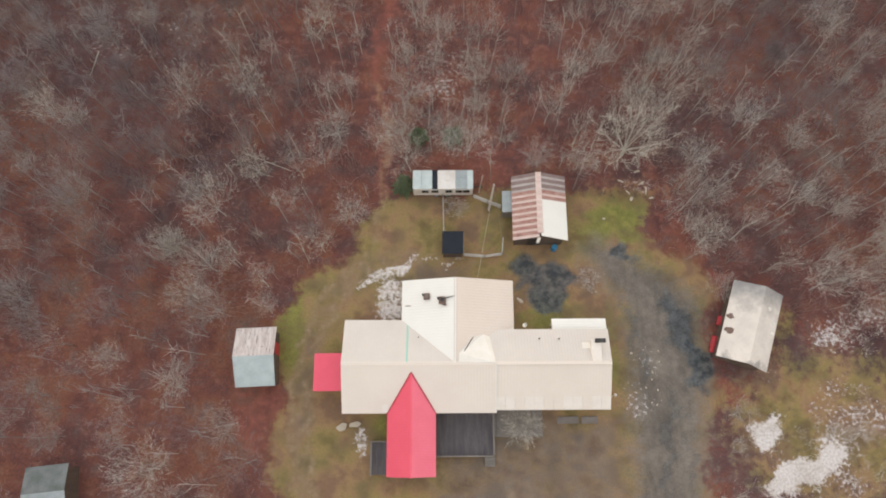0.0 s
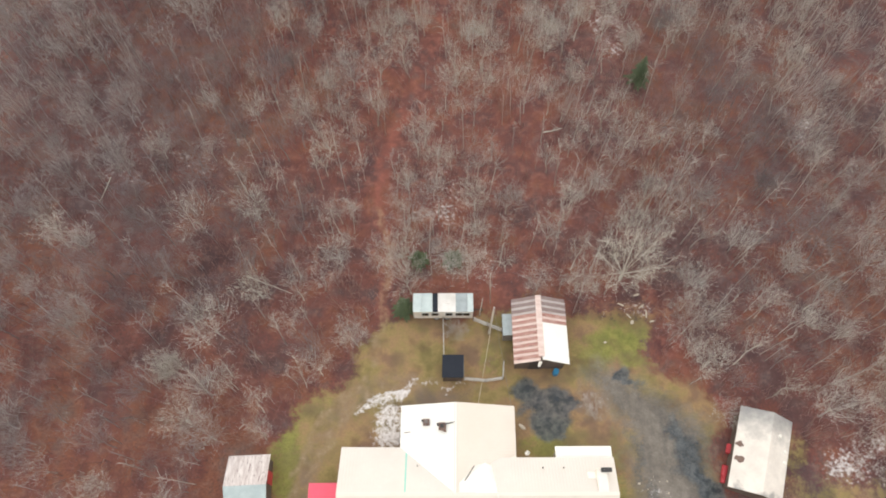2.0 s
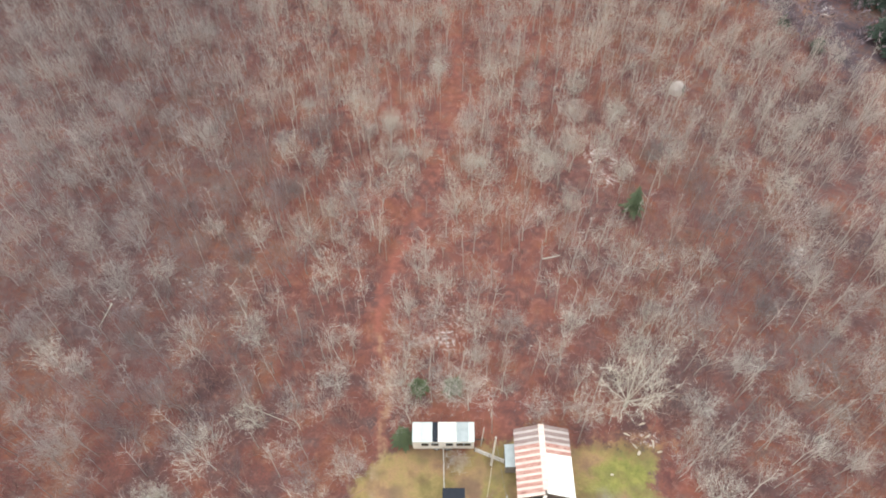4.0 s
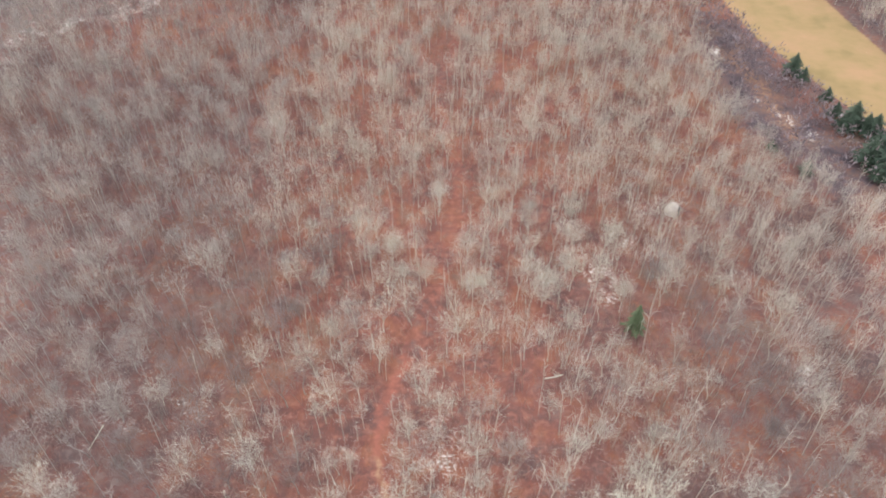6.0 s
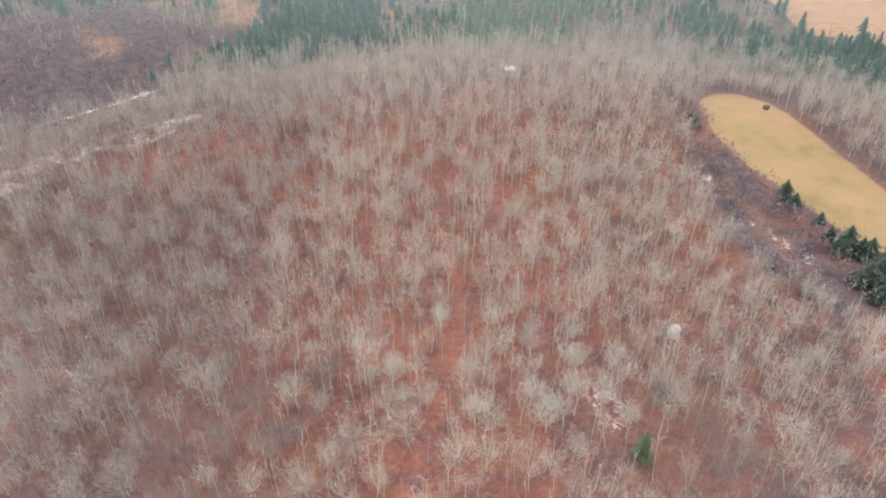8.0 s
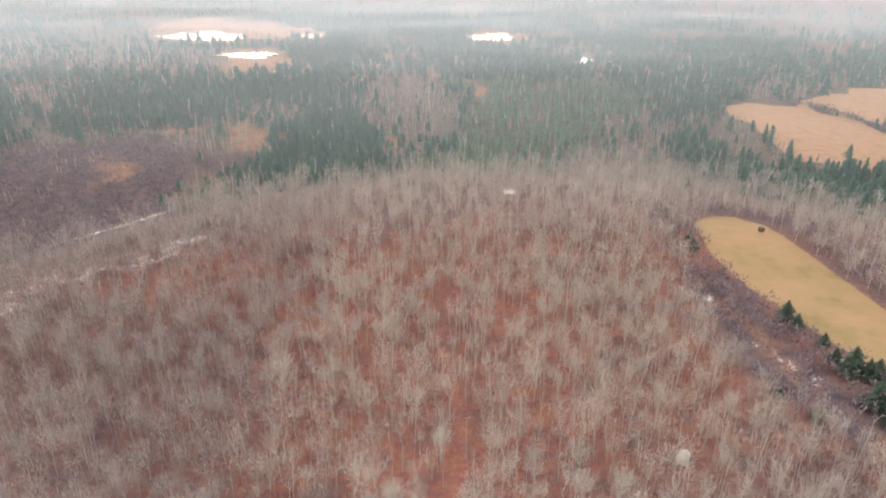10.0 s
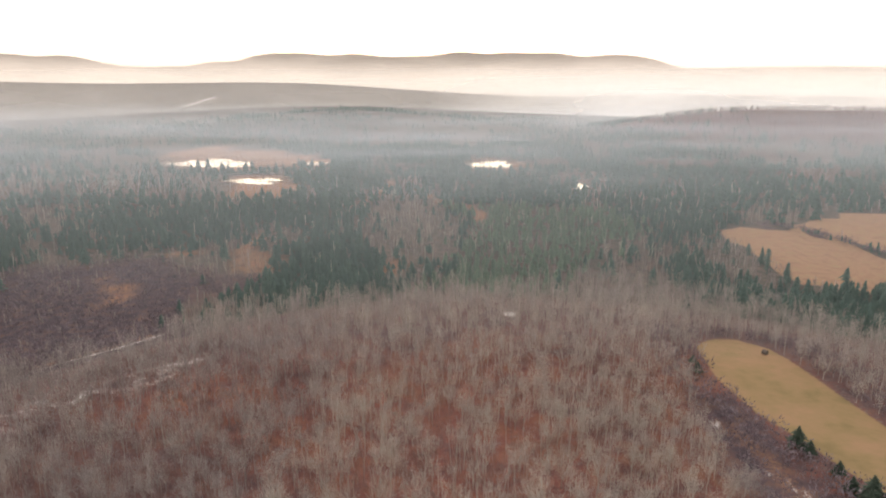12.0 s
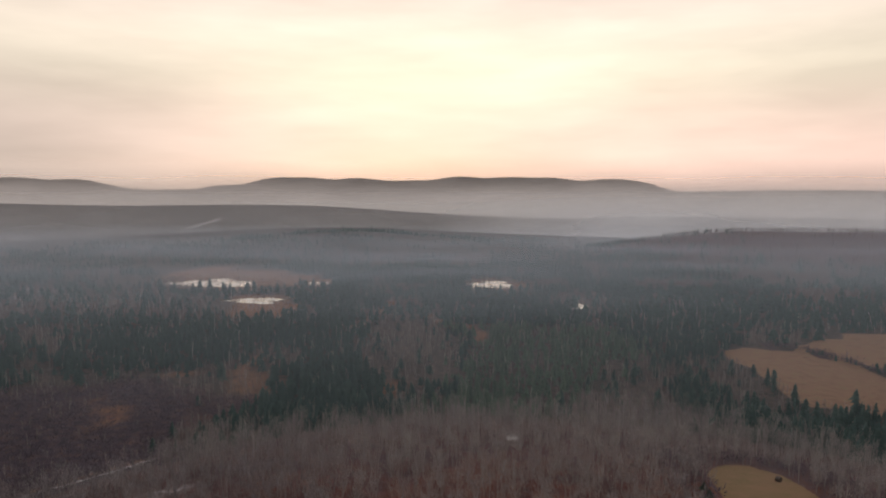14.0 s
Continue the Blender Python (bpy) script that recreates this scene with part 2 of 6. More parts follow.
BIRCH = bark_material("pale_birch_bark", (0.66, 0.62, 0.57), (0.38, 0.34, 0.31), (0.50, 0.46, 0.42), True)


def needle_material(name, a, b_, c):
    m, nt, b = material(name)
    at = nt.nodes.new("ShaderNodeAttribute")
    at.attribute_name = "tint"
    col = ramp_node(nt, at.outputs["Fac"], [(0.0, a), (0.5, b_), (1.0, c)])
    n = noise_node(nt, object_co(nt), 1.5, 3.0)
    col = mix_node(nt, range_node(nt, n, 0.35, 0.65, 0.0, 0.4), col, a)
    link(nt, col, b.inputs["Base Color"])
    b.inputs["Roughness"].default_value = 0.85
    return m


NEEDLES = needle_material("conifer_needles", (0.044, 0.084, 0.074), (0.092, 0.152, 0.120), (0.165, 0.205, 0.138))
YOUNG_NEEDLES = needle_material("young_pine_needles", (0.082, 0.130, 0.096), (0.160, 0.225, 0.155), (0.235, 0.270, 0.170))
SCRUB = needle_material("evergreen_shrub", (0.034, 0.056, 0.042), (0.056, 0.082, 0.052), (0.100, 0.128, 0.060))


def ground_material():
    m, nt, b = material("ground_cover")
    geo = nt.nodes.new("ShaderNodeNewGeometry")
    p = geo.outputs["Position"]
    n_big = noise_node(nt, p, 0.045, 4.0)
    n_mid = noise_node(nt, p, 0.22, 5.0, 0.6)
    n_small = noise_node(nt, p, 1.1, 6.0, 0.65)
    n_fine = noise_node(nt, p, 4.5, 5.0, 0.7)
    edge = math_node(nt, "ADD", math_node(nt, "MULTIPLY", math_node(nt, "SUBTRACT", n_small, 0.5), 1.1),
                     math_node(nt, "MULTIPLY", math_node(nt, "SUBTRACT", n_fine, 0.5), 0.7))

    def mask(name, lo=0.35, hi=0.65, rough=1.0):
        a = nt.nodes.new("ShaderNodeAttribute")
        a.attribute_name = name
        v = math_node(nt, "ADD", a.outputs["Fac"], math_node(nt, "MULTIPLY", edge, rough))
        return range_node(nt, v, lo, hi)

    # fallen leaves, from grey mauve to rust red
    mixed = math_node(nt, "ADD", math_node(nt, "MULTIPLY", n_mid, 0.55), math_node(nt, "MULTIPLY", n_big, 0.45))
    leaf = ramp_node(nt, mixed, [(0.36, (0.076, 0.048, 0.053)), (0.44, (0.132, 0.067, 0.064)), (0.50, (0.196, 0.076, 0.062)), (0.56, (0.252, 0.101, 0.062)),
                                 (0.64, (0.190, 0.129, 0.106))])
    n_patch = noise_node(nt, p, 0.5, 3.0, 0.5)
    leaf = mix_node(nt, range_node(nt, n_patch, 0.54, 0.70, 0.0, 0.65), leaf, (0.118, 0.041, 0.039))
    leaf = mix_node(nt, range_node(nt, n_patch, 0.44, 0.30, 0.0, 0.5), leaf, (0.168, 0.138, 0.129))
    leaf = mix_node(nt, range_node(nt, n_fine, 0.40, 0.66, 0.0, 0.7), leaf, (0.078, 0.046, 0.041))
    leaf = mix_node(nt, range_node(nt, n_small, 0.52, 0.70, 0.0, 0.5), leaf, (0.302, 0.178, 0.132))
    col = leaf
    grey = ramp_node(nt, n_small, [(0.38, (0.074, 0.056, 0.060)), (0.62, (0.137, 0.106, 0.106))])
    col = mix_node(nt, mask("pale", 0.3, 0.8), col, grey)
    red = ramp_node(nt, n_small, [(0.3, (0.218, 0.081, 0.064)), (0.7, (0.302, 0.113, 0.083))])
    col = mix_node(nt, mask("red", 0.3, 0.8), col, red)
    grass = ramp_node(nt, n_mid, [(0.36, (0.199, 0.160, 0.066)), (0.45, (0.299, 0.228, 0.096)), (0.53, (0.336, 0.219, 0.112)),
                                  (0.62, (0.239, 0.148, 0.096))])
    lush = ramp_node(nt, n_small, [(0.35, (0.162, 0.178, 0.048)), (0.6, (0.270, 0.258, 0.077))])
    grass = mix_node(nt, mask("lush", 0.3, 0.75), grass, lush)
    grass = mix_node(nt, range_node(nt, n_fine, 0.42, 0.64, 0.0, 0.2), grass, (0.095, 0.070, 0.032))
    n_wash = noise_node(nt, p, 0.32, 2.0, 0.4)
    grass = mix_node(nt, range_node(nt, n_wash, 0.50, 0.66, 0.0, 0.55), grass, (0.150, 0.112, 0.070))
    grass = mix_node(nt, range_node(nt, n_patch, 0.55, 0.70, 0.0, 0.5), grass, (0.140, 0.085, 0.055))
    col = mix_node(nt, mask("grass"), col, grass)
    dirt = ramp_node(nt, n_mid, [(0.36, (0.150, 0.112, 0.092)), (0.45, (0.215, 0.150, 0.108)), (0.54, (0.190, 0.158, 0.132)), (0.64, (0.285, 0.225, 0.165))])
    dirt = mix_node(nt, range_node(nt, n_fine, 0.4, 0.7, 0.0, 0.2), dirt, (0.10, 0.08, 0.06))
    dirt = mix_node(nt, range_node(nt, n_wash, 0.52, 0.62, 0.0, 0.6), dirt, (0.135, 0.118, 0.104))
    dirt = mix_node(nt, range_node(nt, n_wash, 0.46, 0.36, 0.0, 0.5), dirt, (0.120, 0.074, 0.052))
    col = mix_node(nt, mask("dirt", 0.2, 0.9, 0.6), col, dirt)
    gravel = ramp_node(nt, math_node(nt, "ADD", math_node(nt, "MULTIPLY", n_small, 0.4), math_node(nt, "MULTIPLY", n_mid, 0.6)), [(0.36, (0.126, 0.110, 0.094)), (0.5, (0.192, 0.169, 0.144)), (0.64, (0.270, 0.240, 0.204))])
    gravel = mix_node(nt, range_node(nt, n_fine, 0.4, 0.7, 0.0, 0.35), gravel, (0.07, 0.064, 0.060))
    long_way = nt.nodes.new("ShaderNodeMapping")
    long_way.inputs["Scale"].default_value = (0.75, 0.16, 1.0)
    long_way.inputs["Rotation"].default_value = (0.0, 0.0, radians(7))
    link(nt, p, long_way.inputs[0])
    n_long = noise_node(nt, long_way.outputs[0], 0.9, 5.0, 0.65)
    gravel = mix_node(nt, range_node(nt, n_long, 0.52, 0.70, 0.0, 0.4), gravel, (0.062, 0.060, 0.060))
    gravel = mix_node(nt, range_node(nt, n_long, 0.46, 0.34, 0.0, 0.35), gravel, (0.250, 0.215, 0.175))
    col = mix_node(nt, mask("gravel", 0.25, 0.85, 0.7), col, gravel)
    rut = ramp_node(nt, n_small, [(0.35, (0.215, 0.145, 0.075)), (0.6, (0.350, 0.262, 0.170))])
    col = mix_node(nt, mask("rut", 0.25, 0.85, 0.8), col, rut)
    wet = mask("wet", 0.30, 0.80, 0.8)
    col = mix_node(nt, math_node(nt, "MULTIPLY", wet, range_node(nt, n_small, 0.3, 0.7, 1.0, 0.72)), col, mix_node(nt, range_node(nt, n_small, 0.42, 0.6), (0.032, 0.042, 0.050), (0.096, 0.110, 0.118)))
    tan = ramp_node(nt, n_mid, [(0.36, (0.18, 0.090, 0.060)), (0.5, (0.31, 0.168, 0.095)), (0.64, (0.25, 0.115, 0.075))])
    bog = ramp_node(nt, n_mid, [(0.38, (0.056, 0.044, 0.054)), (0.50, (0.088, 0.065, 0.076)), (0.62, (0.135, 0.086, 0.076))])
    col = mix_node(nt, mask("bog", 0.3, 0.7), col, bog)
    needle = ramp_node(nt, n_mid, [(0.3, (0.050, 0.052, 0.042)), (0.52, (0.090, 0.078, 0.066)), (0.66, (0.16, 0.112, 0.090))])
    col = mix_node(nt, mask("pine", 0.3, 0.7), col, needle)
    col = mix_node(nt, mask("tan", 0.3, 0.85, 1.5), col, tan)
    field = ramp_node(nt, math_node(nt, "ADD", math_node(nt, "MULTIPLY", n_mid, 0.4), math_node(nt, "MULTIPLY", n_big, 0.6)), [(0.38, (0.200, 0.145, 0.070)), (0.48, (0.255, 0.176, 0.090)), (0.60, (0.310, 0.192, 0.112))])
    field = mix_node(nt, range_node(nt, n_fine, 0.4, 0.7, 0.0, 0.2), field, (0.26, 0.17, 0.06))
    col = mix_node(nt, mask("field", 0.44, 0.56, 0.3), col, field)
    hay = ramp_node(nt, n_mid, [(0.36, (0.235, 0.140, 0.088)), (0.5, (0.310, 0.180, 0.112)), (0.64, (0.275, 0.190, 0.105))])
    col = mix_node(nt, mask("hay", 0.44, 0.56, 0.3), col, hay)
    n_speck = noise_node(nt, p, 2.6, 6.0, 0.75)
    at = nt.nodes.new("ShaderNodeAttribute")
    at.attribute_name = "snow"
    drift = math_node(nt, "ADD", at.outputs["Fac"], math_node(nt, "ADD", math_node(nt, "MULTIPLY", math_node(nt, "SUBTRACT", n_speck, 0.5), 1.9),
                                                             math_node(nt, "MULTIPLY", math_node(nt, "SUBTRACT", n_mid, 0.5), 1.3)))
    snow = range_node(nt, drift, 0.46, 0.74, 0.0, 0.92)
    col = mix_node(nt, snow, col, ramp_node(nt, n_fine, [(0.35, (0.56, 0.51, 0.49)), (0.6, (0.80, 0.77, 0.75))]))
    link(nt, col, b.inputs["Base Color"])
    link(nt, range_node(nt, wet, 0.3, 1.0, 0.95, 0.22), b.inputs["Roughness"])
    b.inputs["Specular IOR Level"].default_value = 0.25
    bump_node(nt, b, math_node(nt, "ADD", n_fine, n_small), 0.15, 0.05)
    return m


GROUND = ground_material()


def haze_sheet_material(name, colour, fade, density, scale, patchy, through, axis="Y", west=1.0, east=1.0):
    """See-through sheet tinted to stand in for haze and mist: a veil that thickens along one axis, in drifting patches.
    """
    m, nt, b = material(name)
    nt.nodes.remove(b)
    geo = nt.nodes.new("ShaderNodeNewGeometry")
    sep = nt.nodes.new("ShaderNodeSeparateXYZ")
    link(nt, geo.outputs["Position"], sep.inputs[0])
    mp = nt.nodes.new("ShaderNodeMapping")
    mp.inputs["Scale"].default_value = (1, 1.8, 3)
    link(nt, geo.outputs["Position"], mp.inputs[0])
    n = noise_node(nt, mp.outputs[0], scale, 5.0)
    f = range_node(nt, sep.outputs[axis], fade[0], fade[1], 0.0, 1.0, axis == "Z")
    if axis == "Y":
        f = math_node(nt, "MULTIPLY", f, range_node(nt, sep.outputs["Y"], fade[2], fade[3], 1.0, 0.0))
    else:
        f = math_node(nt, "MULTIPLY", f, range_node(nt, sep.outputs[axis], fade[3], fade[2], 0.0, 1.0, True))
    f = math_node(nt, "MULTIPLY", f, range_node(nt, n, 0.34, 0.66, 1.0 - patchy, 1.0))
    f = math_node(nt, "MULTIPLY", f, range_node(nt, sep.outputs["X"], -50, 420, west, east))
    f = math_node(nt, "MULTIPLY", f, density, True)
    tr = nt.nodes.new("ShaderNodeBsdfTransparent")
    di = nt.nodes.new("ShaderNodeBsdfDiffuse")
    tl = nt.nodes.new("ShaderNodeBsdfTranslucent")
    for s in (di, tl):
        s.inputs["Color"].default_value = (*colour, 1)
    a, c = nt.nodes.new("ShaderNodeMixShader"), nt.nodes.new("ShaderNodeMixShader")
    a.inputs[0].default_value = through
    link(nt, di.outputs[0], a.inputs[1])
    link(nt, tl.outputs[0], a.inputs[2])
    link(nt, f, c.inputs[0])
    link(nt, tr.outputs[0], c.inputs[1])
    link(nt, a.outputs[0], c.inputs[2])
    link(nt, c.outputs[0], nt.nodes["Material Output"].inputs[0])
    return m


# ---- the lie of the land ----
def smooth(a, b, v):
    k = np.clip((v - a) / (b - a), 0, 1)
    return k * k * (3 - 2 * k)


def bell(x, y, cx, cy, rx, ry, turn=0.0):
    c, s = math.cos(radians(turn)), math.sin(radians(turn))
    u, v = (x - cx) * c + (y - cy) * s, -(x - cx) * s + (y - cy) * c
    return np.exp(-(u / rx) ** 2 - (v / ry) ** 2)


def brow(x):
    """Where the wooded plateau begins to fall off to the valley."""
    return np.where(x < 0, 212 - 0.0052 * x * x, 216 - 0.0022 * x * x).clip(90, 220)


def ridge(x, y):
    """The long flat-topped wooded ridge in the east: 1 on its crest, 0 away from it."""
    c, s = math.cos(radians(-12)), math.sin(radians(-12))
    u, v = (x - 600) * c + (y - 1050) * s, -(x - 600) * s + (y - 1050) * c
    return np.exp(-(u / 352) ** 4 - (v / 210) ** 2)


def height(x, y):
    x, y = np.asarray(x, float), np.asarray(y, float)
    r = np.hypot(x, y)
    d = y - brow(x)
    z = -26 * smooth(-40, 130, d) - 12 * smooth(300, 900, r) * smooth(0, 100, d)
    far = smooth(150, 400, y)
    z = z + far * (50 * ridge(x, y) + 14 * bell(x, y, -200, 1500, 330, 220) + 34 * bell(x, y, 900, 2150, 900, 260)
                   + 74 * bell(x, y, -1500, 2050, 800, 330, -6) + 56 * bell(x, y, -420, 2050, 560, 240) + 30 * bell(x, y, -170, 1290, 230, 130) + 9 * bell(x, y, -420, 600, 200, 120))
    z = z + far * (122 * smooth(3300, 4600, y) * (1 + 0.05 * np.sin(x / 310.0)))
    fold = np.exp(-((y - 4200) / 300) ** 2)
    bumps = 7 * np.sin(x / 170.0) + 5 * np.sin(x / 83.0 + 1) + 3 * np.sin(x / 47.0)
    z = z + far * fold * ((62 + bumps) * smooth(-1680, -1250, x) * (1 - smooth(1080, 1560, x)) + 34 * smooth(-1300, -960, x) * (1 - smooth(900, 1500, x))
                          + (100 + bumps) * (1 - smooth(-2250, -1900, x)))
    z = z + 0.35 * np.sin(x / 23.0) * np.cos(y / 29.0) * smooth(35, 80, r)
    return z


def blob(x, y, cx, cy, rx, ry, turn=0.0, soft=0.35):
    """1 inside an ellipse, 0 outside, 0.5 on its edge."""
    c, s = math.cos(radians(turn)), math.sin(radians(turn))
    u, v = (x - cx) * c + (y - cy) * s, -(x - cx) * s + (y - cy) * c
    q = np.sqrt((u / rx) ** 2 + (v / ry) ** 2)
    return 1 - smooth(1 - soft, 1 + soft, q)


def lane(x, y, pts, half, soft=0.6):
    """1 along a line of points, falling to 0 beyond its half width."""
    best = np.full(np.shape(x), 1e9)
    for (ax, ay), (bx, by) in zip(pts, pts[1:]):
        dx, dy = bx - ax, by - ay
        k = np.clip(((x - ax) * dx + (y - ay) * dy) / (dx * dx + dy * dy), 0, 1)
        best = np.minimum(best, np.hypot(x - ax - k * dx, y - ay - k * dy))
    return 1 - smooth(half * (1 - soft), half * (1 + soft), best)


def inside(x, y, pts, soft):
    """1 inside a polygon, 0 outside, soft metres wide at its edge."""
    hit = np.zeros(np.shape(x), bool)
    best = np.full(np.shape(x), 1e9)
    for (ax, ay), (bx, by) in zip(pts, pts[1:] + pts[:1]):
        dx, dy = bx - ax, by - ay
        k = np.clip(((x - ax) * dx + (y - ay) * dy) / (dx * dx + dy * dy), 0, 1)
        best = np.minimum(best, np.hypot(x - ax - k * dx, y - ay - k * dy))
        if ay != by:
            hit ^= ((ay > y) != (by > y)) & (x < (bx - ax) * (y - ay) / (by - ay) + ax)
    return np.clip(0.5 + np.where(hit, best, -best) / soft, 0, 1)


YARD = [(-13, -30), (-14, -6), (-16.2, 4), (-16, 14), (-15.3, 20.5), (-9.3, 24.5), (-6, 28.9), (-4, 29.5), (8, 31.5), (14, 29.8),
        (18.5, 31.8), (22, 29.5), (21.9, 23.7), (25, 22), (27, 20), (26.6, 11), (25.2, -2), (24, -30)]
RUTS = [[(-9.0, -14), (-11.4, -4), (-12.9, 4), (-13.2, 10), (-12.0, 15.6), (-9.6, 19.8), (-6.8, 21.9)],
        [(-10.6, -14), (-13, -4), (-14.5, 4), (-14.8, 10.2), (-13.4, 16.6), (-10.6, 21.4), (-7.2, 23.5)]]
TRACK = [(-9.5, -14), (-12, -4), (-13.6, 4), (-13.9, 10), (-12.6, 16), (-10, 20.5), (-7, 22.6), (-3, 23.0)]
PATH = [(-7.2, 25), (-6.4, 29), (-6.1, 33.4), (-5.7, 38), (-7.3, 43), (-7.0, 49.5), (-4.5, 57), (-1.8, 65), (1.3, 78), (2.8, 91), (1.0, 104), (-1.5, 116),
        (2.5, 135), (5.8, 152)]
FIELD = [(65.9, 178.4), (72, 182), (79, 182.5), (84, 179), (86, 168), (87, 157), (88, 144), (89.5, 130), (90, 112), (86, 98), (78, 104), (73.2, 114), (69.4, 128),
         (65.5, 139), (63.5, 155)]
MARSH = [(-383, 943), (-345, 872), (-300, 815), (-237, 752), (-196, 790), (-136, 806), (-132, 850), (-165, 903), (-244, 985), (-334, 1015)]
FIELD_B = [(165, 420), (176, 438), (190, 452), (204, 451), (221, 437), (228, 404), (232, 380), (238, 352), (232, 325), (206, 308), (180, 304), (163, 316), (166, 345), (170, 375), (164, 400)]
FIELD_C = [(229, 462), (264, 477), (284, 506), (345, 510), (350, 400), (250, 368), (239, 384), (236, 420), (229, 440)]
BARE = [(50, 255), (58, 330), (89, 345), (128, 390), (150, 402), (156, 350), (150, 300), (120, 210)]


def swirl(x, y, size):
    """Uneven patches between 0 and 1."""
    u, v = x / size, y / size
    a = np.sin(u + 1.9 * np.sin(0.83 * v + 0.6)) * np.cos(1.1 * v + 1.4 * np.sin(0.7 * u))
    b = np.sin(2.3 * u + 1.3 * np.sin(2.9 * v) + 1) * np.cos(2.1 * v - 1.1 * np.sin(1.7 * u + 2))
    c = np.sin(5.3 * u + 2 * np.sin(4.1 * v)) * np.cos(4.7 * v + np.sin(5.9 * u))
    return 0.5 + 0.27 * a + 0.17 * b + 0.10 * c


CONIFER_STANDS = [[(-236, 439), (-248, 529), (-173, 529), (-141, 562), (-68, 619), (-47, 418), (-109, 435), (-140, 384), (-203, 384)],
                  [(-98, 370), (-80, 412), (-54, 400), (-42, 360), (-20, 334), (-32, 292), (-16, 262), (-40, 234), (-62, 246), (-68, 282), (-98, 294), (-76, 330)],
                  [(-290, 440), (-258, 436), (-199, 325), (-205, 300), (-260, 360)],
                  [(0, 690), (78, 730), (127, 562), (121, 408), (79, 345), (56, 300), (40, 258), (16, 246), (-14, 262), (-2, 324), (14, 440), (-4, 545)],
                  [(104, 981), (176, 995), (192, 823), (232, 762), (300, 743), (354, 659), (283, 510), (250, 517), (211, 535), (194, 537), (141, 574), (152, 700), (140, 870)],
                  [(377, 683), (443, 705), (305, 482), (294, 526)],
                  [(-535, 1341), (-385, 1259), (-246, 1258), (-128, 1177), (-67, 612), (-104, 611), (-162, 924), (-294, 1033), (-424, 1061)],
                  [(105, 574), (216, 574), (204, 472), (163, 420), (150, 318), (165, 290), (235, 318), (240, 250), (166, 225), (136, 250), (128, 327), (122, 395)]]
THIN_STANDS = [[(-371, 592), (-530, 859), (-377, 822), (-198, 653), (-173, 556), (-246, 525)], [(-255, 430), (-223, 441), (-177, 344), (-201, 337)],
               [(-37, 404), (-15, 414), (-8, 321), (-27, 315)]]
BOG = [(-135, 150), (-200, 230), (-208, 337), (-176, 347), (-145, 353), (-121, 322), (-100, 256), (-84, 226), (-77, 204), (-86, 191), (-106, 170)]
DARK_STAND = [(96, 238), (104, 215), (124, 196), (150, 184), (180, 180), (260, 240), (215, 300), (170, 303), (148, 288), (136, 310), (128, 370), (112, 350), (100, 280)]


def stands(x, y):
    """Where conifers close up: 1 in a stand, 0 in the gaps of bare trees and brush."""
    n = swirl(x, y, 24.0)
    u, v = x + 16 * (swirl(y, x, 9.0) - 0.5) + 26 * (swirl(y + 70, x, 21.0) - 0.5), y + 24 * (n - 0.5) + 60 * (swirl(x, y + 40, 33.0) - 0.5)
    thick = np.maximum.reduce([inside(u, v, q, 14) for q in CONIFER_STANDS]) * (0.65 + 0.6 * n).clip(0, 1) * (0.4 + 0.6 * smooth(0.30, 0.46, swirl(x + 300, y, 11.0)))
    thin = np.maximum.reduce([inside(u, v, q, 16) for q in THIN_STANDS])
    rest = smooth(0.42, 0.62, swirl(x, y, 42.0)) * (1 - thin) + 0.35 * thin * smooth(0.4, 0.6, n)
    return np.maximum(thick, np.where((y < 470) & (np.abs(x) < 260), 0.15 * rest, rest)) * (1 - inside(x, y, BARE, 12))


